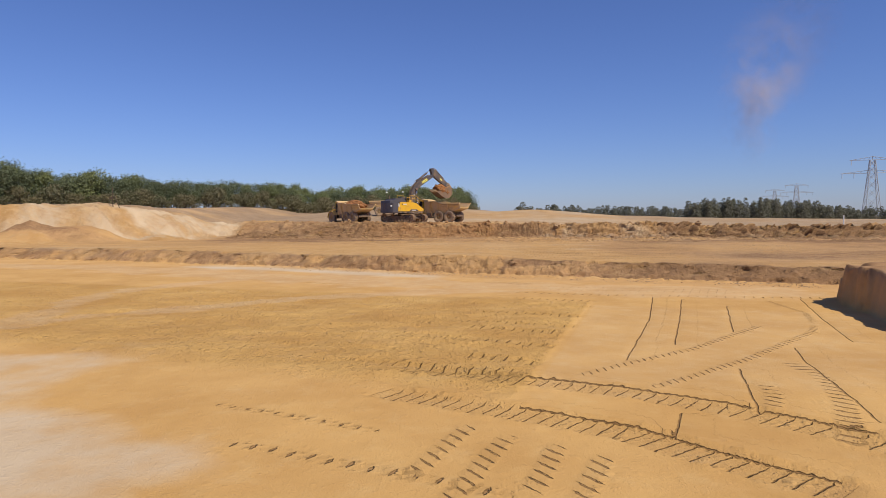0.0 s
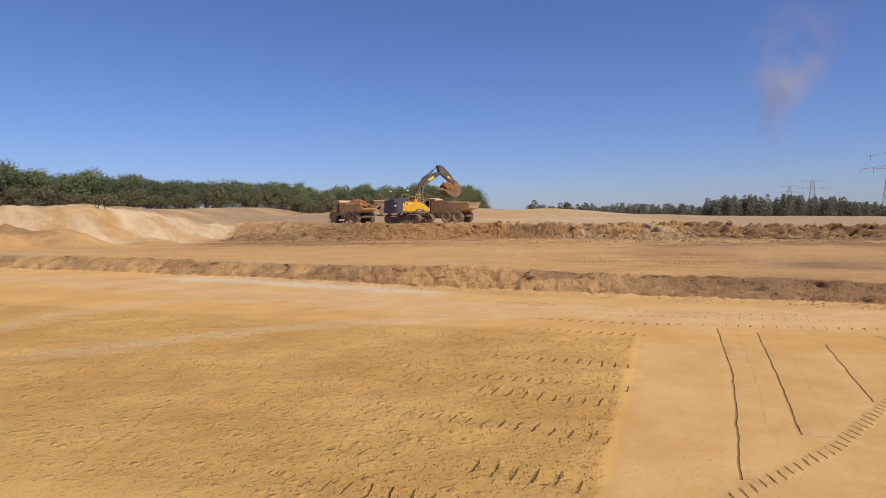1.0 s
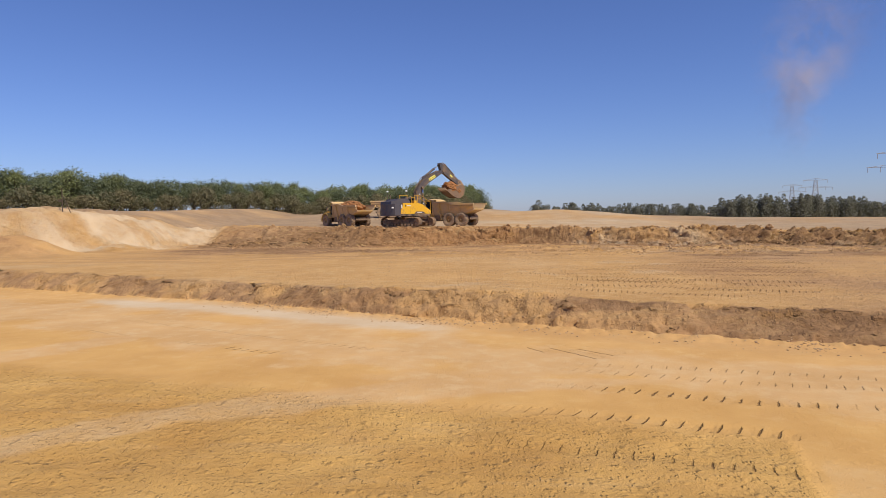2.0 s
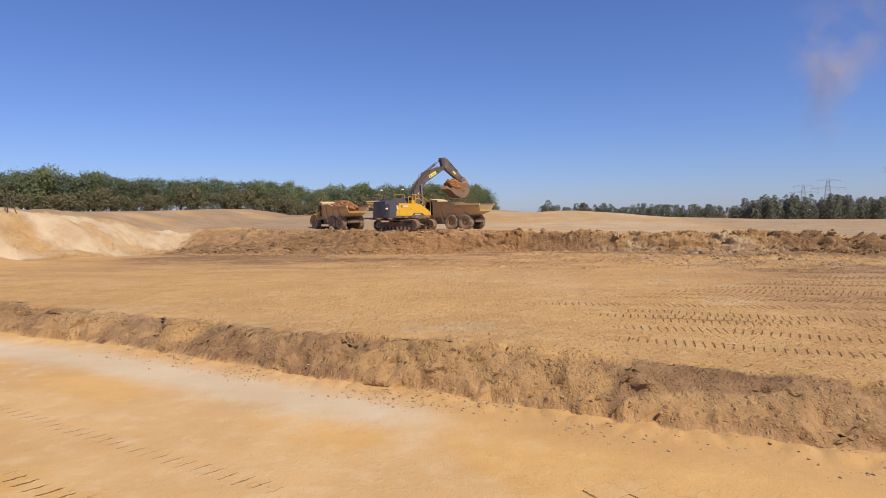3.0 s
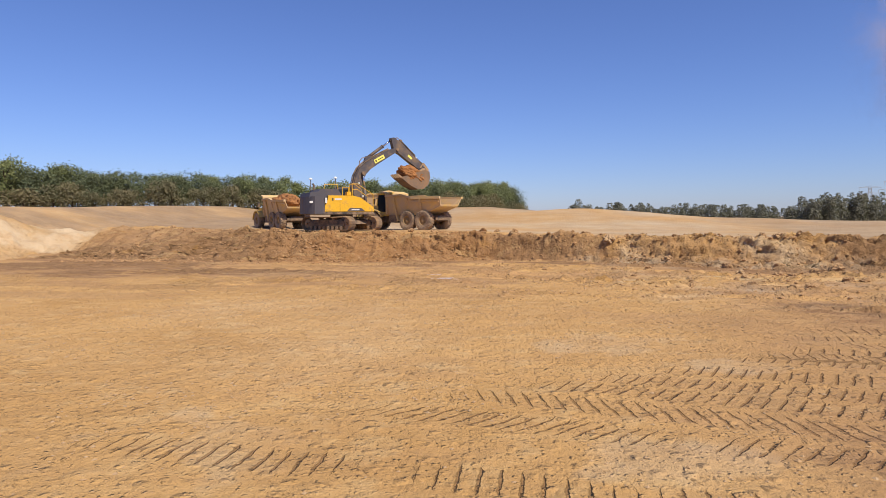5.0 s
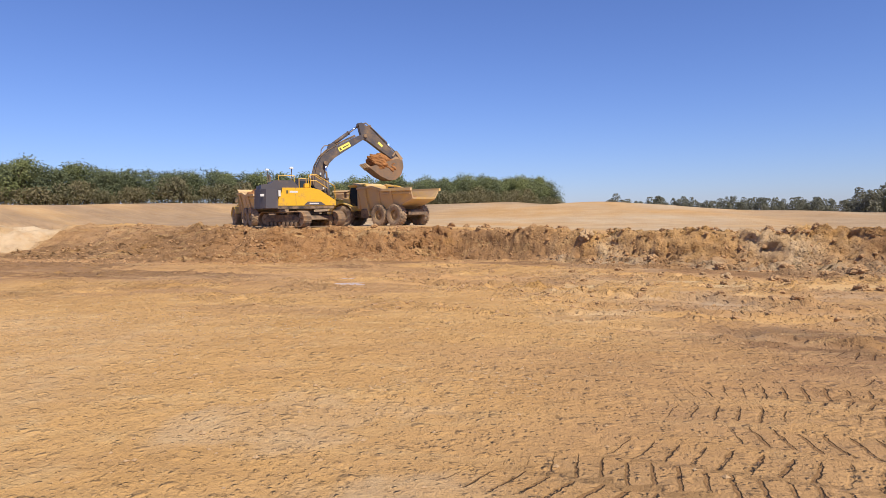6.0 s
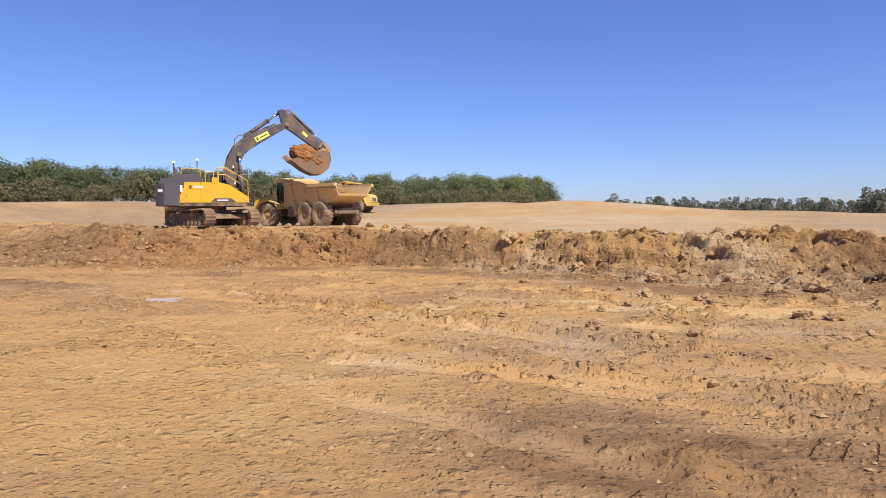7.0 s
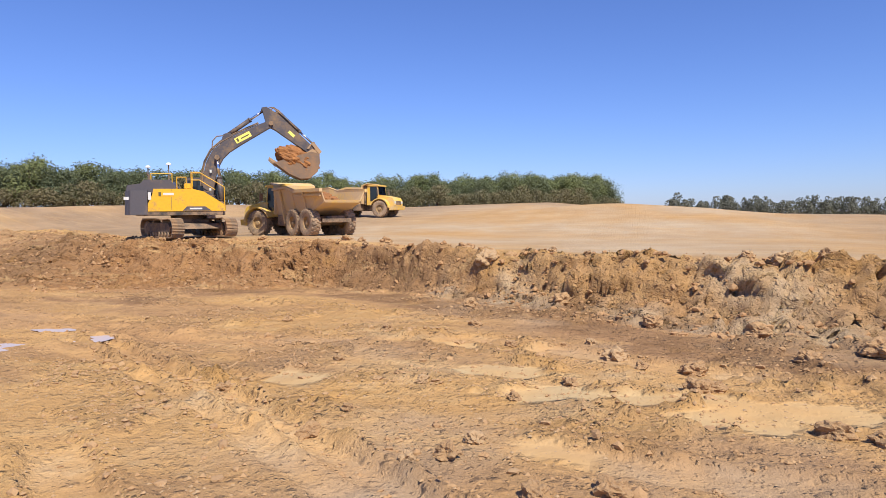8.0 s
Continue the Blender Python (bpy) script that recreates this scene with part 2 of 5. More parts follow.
def terrain(x, y):
    """Height and soil masks at every place: pale sand, damp brown clay with painted shade, rough ochre sand, clods."""
    wob = fbm(x, y, 6.0, 3, 17) * 1.3 + fbm(x, y, 0.9, 3, 12) * 0.35
    step_d = y - line(STEP_FOOT, x) + wob * 0.27 + np.abs(fbm(x, y, 1.2, 4, 13, 0.6)) * 0.2 + fbm(x, y * 2.5, 0.16, 2, 14) * 0.05
    width = 1.15 + 0.5 * (fbm(x, y, 3.0, 2, 21) + 0.5) + 0.45 * smooth(3, 6, x)
    ratio = np.clip(step_d / width, 0, 1)
    lift = 0.4 * smooth(0, 0.22, ratio) + 0.6 * smooth(0.15, 1.0, ratio)
    low = fbm(x, y, 9, 3, 31) * 0.10 - 0.06
    mid = 0.8 + fbm(x, y, 12, 3, 41) * 0.14 - 0.16 * smooth(2, 8, x) * (1 - smooth(36, 44, y)) - 0.12 * smooth(52, 66, y)
    z = low + (mid - low) * lift
    on_face = smooth(-0.05, 0.1, step_d) * (1 - smooth(width, width + 0.25, step_d))
    z = z + on_face * ((billow(x, y, 0.6, 3, 51) - 0.75) * 0.06 - 0.12 * smooth(0.12, 0.3, fbm(x * 0.6, y, 1.0, 3, 54)))
    z = z + 0.10 * np.exp(-((step_d + 0.25) / 0.35) ** 2) * (0.4 + billow(x, y, 0.4, 2, 52))
    lip = np.exp(-((step_d - width - 0.2) / 0.4) ** 2)
    z = z + lip * fbm(x, y, 0.7, 3, 53) * 0.12
    # the high bank
    foot, crest = line(BANK_FOOT, x), line(BANK_CREST, x)
    wob2 = (fbm(x, y, 4.0, 3, 61) * 1.6 + fbm(x, y, 1.1, 2, 62) * 0.5) * (1 - 0.55 * smooth(4, 12, x))
    u = (y - foot + wob2) / (crest - foot)
    top = upper(x, y)
    ridge = 1 - np.abs(((x - 0.1 * y + fbm(x, y, 2.0, 3, 74) * 0.9) / 0.95) % 1 * 2 - 1)
    slope = np.where(u < 0.5, u * 0.6, 0.3 + (u - 0.5) * 2.0)
    slope = smooth(0, 1, np.clip(slope, 0, 1)) * 0.5 + np.clip(slope, 0, 1) * 0.5
    face = smooth(-0.05, 0.15, u) * (1 - smooth(1.0, 1.35, u))
    z = z + (top - z) * slope
    brown = smooth(-30, -24, x)
    rugged = 1 - 0.5 * smooth(12, 17, x) + 0.7 * smooth(25, 30, x)
    z = z + face * brown * rugged * ((billow(x, y, 1.5, 4, 71) - 0.7) * -0.22 + fbm(x, y, 0.6, 4, 72, 0.62) * 0.34 * (0.35 + 0.65 * smooth(-0.1, 0.2, fbm(x, y, 2.2, 2, 78))))
    z = z + face * smooth(19, 21, x) * (smooth(0.0, 0.35, ridge) - 0.75) * 0.16 * (0.5 + billow(x, y, 3.0, 2, 75))
    z = z + np.exp(-((u - 1.05) / 0.2) ** 2) * brown * (0.04 + fbm(x, y, 1.0, 5, 73, 0.66) * (0.26 + 0.2 * smooth(9, 14, x)))
    z = z - 0.2 * np.exp(-((u - 1.05) / 0.3) ** 2) * smooth(-9, -3, x) * (1 - smooth(8, 12, x))
    # mounds in front of the pale slope
    mound = 1.1 * np.exp(-((x + 41.5) / 3.8) ** 2 - ((y - 67) / 3.0) ** 2) + 0.85 * np.exp(-((x + 35.5) / 3.0) ** 2 - ((y - 67.5) / 2.4) ** 2)
    z = z + mound * (1.7 + fbm(x, y, 1.8, 3, 79) * 0.8)
    z = z + smooth(-22, -30, x) * smooth(-0.1, 0.3, u) * (1 - smooth(1.4, 2.2, u)) * (fbm(x, y, 5, 4, 76, 0.6) * 0.8 + np.abs(fbm(x, y, 2, 4, 77, 0.6)) * -0.8 + 0.12)
    for qx, qy, qr in ((5.3, 64.6, 0.9), (6.75, 65.75, 0.6), (4.75, 66.6, 0.6)):
        z = z - 0.06 * np.exp(-(((x - qx) ** 2 + (y - qy) ** 2) / qr ** 2) ** 2)
    # churned clay before the bank
    churn = smooth(54, 62, y + 0.25 * x) * (1 - slope) * smooth(-30, -10, x)
    slick = np.zeros_like(x)
    for qx, qy, rx, ry in SLICKS:
        far = np.hypot((x - qx) / rx, (y - qy) / ry) + fbm(x, y, 1.2, 4, 206, 0.6) * 1.9
        slick = np.maximum(slick, 1 - smooth(0.75, 1.05, far))
    clump = smooth(0.02, 0.2, fbm(x * 0.8, y * 1.2, 1.9, 4, 202, 0.6)) * (1 - slick)
    z = z + churn * (fbm(x, y, 3.0, 3, 81) * 0.07 + (1 - slick) * fbm(x, y, 0.5, 3, 85, 0.6) * 0.03 + clump * (0.015 + (0.16 + 0.16 * smooth(15.5, 18, x)) * np.clip(fbm(x, y, 0.5, 4, 82, 0.62) + 0.05, 0, 0.6)))
    z = z + lift * (1 - slope) * (fbm(x, y, 0.6, 3, 83) * 0.03 + fbm(x, y, 0.2, 2, 84) * 0.022)
    # rough sand on the lower floor
    edge = (x - 2.0) - (y - 12.5) * 0.345
    rough = (1 - smooth(-0.15, 0.1, edge)) * smooth(10.5, 12.5, y + 0.45 * x) * (1 - smooth(24.2, 25.4, y + 0.36 * x))
    z = z + rough * (fbm(x, y, 0.55, 3, 91) * 0.05 + fbm(x * 0.45 + y, y - x * 0.2, 0.8, 2, 92) * 0.05)
    z = z + (1 - lift) * fbm(x, y, 0.35, 2, 93) * 0.008
    # the block of standing earth
    bx = x - (13.8 + (y - 22.3) * 0.28) + fbm(x, y, 0.8, 3, 95) * 0.3
    by = 22.4 + (x - 14) * 0.1 - y + fbm(x, y, 0.7, 3, 96) * 0.3
    inside = np.minimum(np.minimum(bx, by), y - 12.0)
    notch = 0.45 * smooth(21.6, 22.0, y) * (1 - smooth(14.3, 14.9, x))
    z = z + smooth(0, 0.16, inside) * (1.28 - notch + fbm(x, y, 1.2, 3, 97) * 0.2) * (1 - lift)
    block = smooth(-0.1, 0.25, inside)
    pale = np.zeros_like(x)
    way = np.zeros_like(x)
    for points, half in WAYS:
        pick, across, along, run = near_line(points, x, y, half * 2)
        w = 1 - smooth(half * 0.6, half * 1.6, np.abs(across) + fbm(x[pick], y[pick], 1.5, 3, 98) * half)
        way[pick] = np.maximum(way[pick], w * 0.9)
    way = way * (1 - lift)
    mark = np.zeros_like(x)
    phase_at, print_at, cut_at = np.zeros_like(x), np.zeros_like(x), np.ones_like(x)
    for n, (points, half, gap, lug, rut, slant) in enumerate(TRACKS):
        pick, across, along, run = near_line(points, x, y, half * 1.9)
        a = np.abs(across) / half
        ends = smooth(0, 0.6, along) * smooth(0, 0.25, run - along)
        worn = smooth(-0.5, -0.22, fbm(x[pick], y[pick], 2.2, 2, 100 + n)) * (1 - 0.6 * way[pick]) * ends * (0.75 if half == 0.22 else 1.0)
        worn = worn * np.where(y[pick] > 36, smooth(0.0, 3.0, x[pick] - (np.minimum(y[pick], 48) - 42) * 1.9 - np.maximum(y[pick] - 48, 0) * 0.6), 1.0)
        worn = worn * np.where((y[pick] < 30) & (y[pick] > 12.6) & (x[pick] < 5), 0.25 + 0.75 * smooth(-4, 2.5, x[pick] - (y[pick] - 16) * 0.3), 1.0)
        phase = (along + np.sign(across) * 0.0 + slant * across + fbm(x[pick], y[pick], 1.0, 2, 101) * 0.04) / gap
        inner = 1 - smooth(0.8, 1.2, a)
        berm = np.exp(-((a - 1.2) / 0.2) ** 2)
        z[pick] += worn * (-rut * inner + (rut * 0.5) * berm * (0.2 + 1.5 * billow(x[pick], y[pick], 0.25, 2, 103)))
        if gap > 0.28:
            z[pick] -= worn * lug * 0.35 * inner * smooth(0.55, 0.85, np.abs((phase % 1) * 2 - 1))
        press = inner * worn * (0.66 if half == 0.36 else 1.0)
        over = (press > print_at[pick]) | ((print_at[pick] <= 0) & (a < 1.8))
        phase_at[pick[over]] = phase[over]
        print_at[pick] = np.maximum(print_at[pick], press)
        mark[pick] = np.maximum(mark[pick], press * (0.6 if half > 0.24 else 0.15))
    rutted = np.zeros_like(x)
    for points, half, rut, berm in RUTS:
        pick, across, along, run = near_line(points, x, y, half * 3)
        a = np.abs(across + fbm(x[pick], y[pick], 1.3, 2, 121) * 0.2) / half
        ends = smooth(0, 1.5, along) * smooth(0, 1.5, run - along)
        lump = 0.1 + 1.7 * np.clip(fbm(x[pick], y[pick], 0.4, 4, 122, 0.65) + 0.25, 0, 1)
        rutted[pick] = np.maximum(rutted[pick], ends * (1 - smooth(0.7, 1.2, a)))
        z[pick] += ends * (-0.8 * rut * (1 - smooth(0.8, 1.1, a)) + 0.6 * berm * lump * np.exp(-((a - 1.4) / 0.35) ** 2))
    for points in CUTS:
        pick, across, along, run = near_line(points, x, y, 0.5)
        shift = across + fbm(x[pick], y[pick], 0.6, 2, 131) * 0.03
        shift = np.where((along < 0.02) | (along > run - 0.02), 1.0, shift)
        z[pick] -= 0.012 * (1 - smooth(0.03, 0.10, np.abs(shift)))
        nearer = np.abs(shift) < np.abs(cut_at[pick])
        cut_at[pick[nearer]] = shift[nearer]
    # soil
    n1, n2 = fbm(x, y, 6, 4, 141), fbm(x, y, 1.4, 3, 142)
    white = smooth(-24, -29, x + wob2) * smooth(0.0, 0.25, u) * (1 - smooth(1.1, 1.6, u)) * smooth(-52, -44, x + n1 * 8)
    near_pale = smooth(-30, -12, x) * smooth(0.0, 1.4, (-1.9 - x) * 0.16 + (11.3 - y) * 0.2 + n1 * 1.2 + n2 * 0.5) * (1 - lift)
    foot_pale = np.exp(-((step_d + 1.6) / 1.0) ** 2) * smooth(4, -3, x) * smooth(-18, -14, x) * smooth(-0.2, 0.12, n1 + 0.15)
    clay_pale = slick
    field = smooth(1.3, 2.0, u) * smooth(-30, -22, x) * (0.66 + n1)
    dry = np.clip(0.3 * smooth(1.2, 1.6, u) * smooth(-30, -10, x) + smooth(1.15, 1.5, u) * np.maximum(smooth(4, -14, x + n1 * 10 - (y - 90) * 0.1), smooth(125, 165, y)) * (0.9 + n1) + smooth(26, 34, x) * smooth(1.1, 1.4, u) * 0.5, 0, 1)
    dried = np.zeros_like(x)
    for qx, qy, rx, ry in DRIED:
        far = np.hypot((x - qx) / rx, (y - qy) / ry) + fbm(x, y, 1.3, 4, 207, 0.6) * 1.5
        dried = np.maximum(dried, 1 - smooth(0.5, 1.15, far))
    olive = slick * (0.75 + n2)
    strip = (1 - lift) * smooth(0.0, 0.25, edge) * smooth(8, 12, y) * (1 - smooth(23.6, 25, y + 0.36 * x))
    near_field = smooth(-10, -24, x + n1 * 10) * smooth(1.25, 1.7, u)
    white = white * (1 - smooth(0.15, 0.4, mound)) * np.clip(0.62 + n1 * 0.9 + fbm(x, y * 2, 4, 3, 145) * 0.7, 0, 1)
    pale = np.clip(white + near_pale * 1.25 + foot_pale * 1.0 +  way * 0.32 + strip * 0.22 + dried * 0.25 + 0.28 * churn * smooth(9, 14, x) * (0.7 + n2) + rutted * 0.1 + 0.25 * lift * (1 - slope) * smooth(18, 4, x) * (1 - smooth(53, 61, y)) * (0.7 + n1) + field * 0.85 * (1 - 0.45 * smooth(-8, -20, x)) + near_field * 0.3 + face * brown * smooth(9, 14, x) * (1 - smooth(22, 26, x)) * (0.16 + n2 * 0.6), 0, 1)
    # besides damp clay, holds painted shade of the block, step face and far-right bank
    damp_shade = np.clip(face * brown * (1 - smooth(0.9, 1.2, u)) * (0.72 + 0.7 * np.exp(-((x + 2) / 8) ** 2) - 0.36 * smooth(10, 15, x) + 0.8 * smooth(23, 27, x))
                   + 0.95 * np.exp(-((u + 0.45) / 0.75) ** 2) * smooth(-34, -18, x) * (0.75 + n1)
                   + churn * 0.16 + near_field * (0.5 + n1 + n2 * 0.6) + on_face * (0.38 + 0.45 * smooth(3, 10, x) + 0.4 * smooth(0.05, 0.2, fbm(x * 0.6, y, 1.4, 3, 56))) + lift * (1 - slope) * smooth(7, 15, x) * (1 - smooth(50, 56, y)) * 0.8 * (0.8 + n1) + lift * (1 - slope) * smooth(13, 17, x) * smooth(50, 55, y) * (1 - smooth(60, 64, y)) * (0.4 + n1 + n2 * 0.8) * 0.6 + np.maximum(churn, 0.75 * smooth(48, 58, y) * (1 - slope)) * smooth(-0.1, 0.3, fbm(x * 0.45, y * 1.3 + x * 0.2, 2.6, 4, 144)) * 0.5 + 0.3 * np.exp(-((step_d + 0.8) / 1.2) ** 2) * smooth(-16, -8, x) * (1 - lift) + block * 0.9 + np.clip(mound, 0, 1) * 0.55, 0, 1) * (1 - white)
    # tracks darkened a little over their pressed width
    damp_shade = np.clip(damp_shade + mark * (0.25 - 0.05 * lift) * (1 - white), 0, 1)
    ochre = np.clip((1 - lift) * (0.55 + 0.45 * rough) * (1 - near_pale) - 0.5 * way, 0, 1) * (1 - 0.7 * smooth(-6, -1.5, step_d + n1 * 2))
    fresh = np.exp(-((x - 0.5) / 8.0) ** 4) * smooth(-0.35, 0.1, u) * (1 - smooth(1.0, 1.3, u))
    return z, pale, damp_shade, ochre, np.clip((rough * 0.36 + (1 - lift) * mark * 0.5 + lift * (0.5 + 0.5 * churn) + face + on_face * 0.2 + 0.06) * (1 - 0.85 * clay_pale) * (1 - 0.8 * white) * (1 - 0.4 * rutted) * (1 - 0.4 * churn * (1 - clump)), 0, 1), phase_at, print_at, cut_at, face * brown, on_face, fresh, dry, on_face, olive


def ground_height(x, y):
    return float(terrain(np.array([float(x)]), np.array([float(y)]))[0][0])


# ---- materials ----
def material(name, colour, rough=0.8, metal=0.0):
    m = bpy.data.materials.new(name)
    m.use_nodes = True
    b = m.node_tree.nodes["Principled BSDF"]
    b.inputs["Base Color"].default_value = (*colour, 1)
    b.inputs["Roughness"].default_value = rough
    b.inputs["Metallic"].default_value = metal
    return m


def node(m, kind, **values):
    n = m.node_tree.nodes.new(kind)
    for key, value in values.items():
        n.inputs[key.replace("_", " ")].default_value = value
    return n


def wire(m, a, b):
    m.node_tree.links.new(a, b)


def noise_of(m, scale, detail=6.0, rough=0.6, source="Object"):
    co = m.node_tree.nodes.new("ShaderNodeTexCoord")
    n = node(m, "ShaderNodeTexNoise", Scale=scale, Detail=detail, Roughness=rough)
    wire(m, co.outputs[source], n.inputs["Vector"])
    return n.outputs["Fac"]


def ramp_of(m, fac, a, b, lo=0.0, hi=1.0):
    n = m.node_tree.nodes.new("ShaderNodeMapRange")
    n.inputs["From Min"].default_value, n.inputs["From Max"].default_value = a, b
    n.inputs["To Min"].default_value, n.inputs["To Max"].default_value = lo, hi
    wire(m, fac, n.inputs["Value"])
    return n.outputs["Result"]


def mixed(m, fac, a, b, blend="MIX"):
    n = m.node_tree.nodes.new("ShaderNodeMix")
    n.data_type, n.blend_type = "RGBA", blend
    for slot, value in ((0, fac), (6, a), (7, b)):
        if isinstance(value, (int, float)):
            n.inputs[slot].default_value = value
        elif isinstance(value, tuple):
            n.inputs[slot].default_value = (*value, 1)
        else:
            wire(m, value, n.inputs[slot])
    return n.outputs[2]


def times(m, a, b, op="MULTIPLY"):
    n = m.node_tree.nodes.new("ShaderNodeMath")
    n.operation = op
    for slot, value in ((0, a), (1, b)):
        if isinstance(value, (int, float)):
            n.inputs[slot].default_value = value
        else:
            wire(m, value, n.inputs[slot])
    return n.outputs[0]


def bumped(m, height, strength, distance):
    n = node(m, "ShaderNodeBump", Strength=strength, Distance=distance)
    wire(m, height, n.inputs["Height"])
    wire(m, n.outputs["Normal"], m.node_tree.nodes["Principled BSDF"].inputs["Normal"])


def worn(name, colour, dirt, amount=0.5, rough=0.5, metal=0.0, scale=1.2, bump=0.003):
    """Paint or bare metal with dust and mud lying on it in patches."""
    m = material(name, colour, rough, metal)
    b = m.node_tree.nodes["Principled BSDF"]
    big, fine = noise_of(m, scale, 8, 0.65), noise_of(m, scale * 9, 6, 0.7)
    fac = ramp_of(m, times(m, times(m, big, 0.7), times(m, fine, 0.3), "ADD"), 0.62 - amount * 0.3, 0.72 - amount * 0.2)
    tone = mixed(m, ramp_of(m, fine, 0.3, 0.7), colour, tuple(c * 0.82 for c in colour))
    wire(m, mixed(m, fac, tone, dirt), b.inputs["Base Color"])
    wire(m, ramp_of(m, fac, 0, 1, rough, 0.95), b.inputs["Roughness"])
    if metal:
        wire(m, ramp_of(m, fac, 0, 1, metal, 0.0), b.inputs["Metallic"])
    bumped(m, fine, 0.4, bump)
    return m


def soil_material():
    m = material("soil", (0.4, 0.25, 0.1), 0.95)
    b = m.node_tree.nodes["Principled BSDF"]
    b.inputs["Specular IOR Level"].default_value = 0.15

    def mask(name):
        a = m.node_tree.nodes.new("ShaderNodeAttribute")
        a.attribute_name = name
        return a.outputs["Fac"]
    huge, big, mid_n, fine, grit = (noise_of(m, s, 5, r) for s, r in ((0.07, 0.5), (0.35, 0.6), (1.7, 0.65), (9.0, 0.7), (40.0, 0.7)))
    bench = mixed(m, ramp_of(m, big, 0.35, 0.65), BENCH_A, BENCH_B)
    bench = mixed(m, times(m, ramp_of(m, mid_n, 0.52, 0.66), 0.5), bench, BENCH_C)
    sand = mixed(m, ramp_of(m, big, 0.35, 0.65), SAND_A, SAND_B)
    clay = mixed(m, ramp_of(m, mid_n, 0.35, 0.65), CLAY_A, CLAY_B)
    clay = mixed(m, times(m, ramp_of(m, huge, 0.5, 0.7), 0.5), clay, CLAY_C)
    chalk = mixed(m, ramp_of(m, big, 0.35, 0.65), CHALK_A, CHALK_B)
    c = mixed(m, mask("ochre"), bench, sand)
    c = mixed(m, ramp_of(m, times(m, mask("damp_shade"), ramp_of(m, mid_n, 0.25, 0.75, 0.75, 1.25)), 0.1, 0.9), c, clay)
    # darkest clay: the bank's foot, and painted shade on block and far-right bank
    c = mixed(m, times(m, ramp_of(m, mask("damp_shade"), 0.72, 1.0), ramp_of(m, mid_n, 0.3, 0.7, 0.45, 0.9)), c, CLAY_D)
    c = mixed(m, times(m, mask("fresh"), ramp_of(m, mid_n, 0.3, 0.7, 0.5, 0.95)), c, mixed(m, ramp_of(m, fine, 0.35, 0.65), FRESH_A, FRESH_B))
    c = mixed(m, ramp_of(m, times(m, mask("pale"), ramp_of(m, mid_n, 0.25, 0.75, 0.7, 1.3)), 0.15, 0.8), c, chalk)
    c = mixed(m, times(m, mask("dry"), ramp_of(m, mid_n, 0.3, 0.7, 0.7, 1.0)), c, mixed(m, ramp_of(m, big, 0.35, 0.65), DRY_A, DRY_B))
    c = mixed(m, times(m, mask("olive"), 0.75), c, mixed(m, ramp_of(m, mid_n, 0.35, 0.65), (0.45, 0.35, 0.20), (0.43, 0.31, 0.165)))
    patch = noise_of(m, 0.5, 4, 0.6)
    # long streaks that the wheels and the dozer's blade have drawn over the benches
    place = m.node_tree.nodes.new("ShaderNodeTexCoord")
    drawn = m.node_tree.nodes.new("ShaderNodeMapping")
    drawn.inputs["Rotation"].default_value, drawn.inputs["Scale"].default_value = (0, 0, 0.33), (0.22, 1.5, 1.0)
    wire(m, place.outputs["Object"], drawn.inputs["Vector"])
    streak = node(m, "ShaderNodeTexNoise", Scale=1.1, Detail=8.0, Roughness=0.68)
    wire(m, drawn.outputs["Vector"], streak.inputs["Vector"])
    streak = streak.outputs["Fac"]
    c = mixed(m, times(m, ramp_of(m, streak, 0.53, 0.68, 0.0, 0.42), mask("coarse")), c, CLAY_A)
    c = mixed(m, times(m, ramp_of(m, streak, 0.46, 0.34, 0.0, 0.5), mask("coarse")), c, BENCH_C)
    c = mixed(m, times(m, ramp_of(m, patch, 0.58, 0.68, 0.0, 0.32), mask("coarse")), c, (0.47, 0.245, 0.06))
    c = mixed(m, times(m, ramp_of(m, patch, 0.40, 0.31, 0.0, 0.4), mask("coarse")), c, CLAY_A)
    # crumbs: small cells, each a shade of its own
    co = m.node_tree.nodes.new("ShaderNodeTexCoord")
    bend = node(m, "ShaderNodeTexNoise", Scale=6.0, Detail=3.0)
    wire(m, co.outputs["Object"], bend.inputs["Vector"])
    warp = m.node_tree.nodes.new("ShaderNodeMix")
    warp.data_type, warp.blend_type = "RGBA", "ADD"
    warp.inputs[0].default_value = 0.12
    wire(m, co.outputs["Object"], warp.inputs[6])
    wire(m, bend.outputs["Color"], warp.inputs[7])
    crumbs = []
    for scale in (6.5, 17.0):
        v = node(m, "ShaderNodeTexVoronoi", Scale=scale, Randomness=1.0)
        wire(m, warp.outputs[2], v.inputs["Vector"])
        split = m.node_tree.nodes.new("ShaderNodeSeparateColor")
        wire(m, v.outputs["Color"], split.inputs["Color"])
        dome = times(m, ramp_of(m, v.outputs["Distance"], 0.1, 0.5, 1.0, 0.0), ramp_of(m, split.outputs["Red"], 0.45, 0.95))
        crumbs.append((dome, split.outputs["Green"]))
    coarse = mask("coarse")
    c = mixed(m, times(m, times(m, crumbs[1][0], coarse), times(m, ramp_of(m, streak, 0.52, 0.4), 0.35)), c, CHALK_A)
    c = mixed(m, times(m, times(m, ramp_of(m, crumbs[0][1], 0.6, 1.0), crumbs[0][0]), times(m, coarse, 0.35)), c, CLAY_B)
    c = mixed(m, times(m, ramp_of(m, fine, 0.42, 0.68, 0.0, 0.25), coarse), c, CLAY_A)
    # small shadows in the gaps between crumbs, painted as dark clay flecks
    gaps = noise_of(m, 11.0, 7, 0.72)
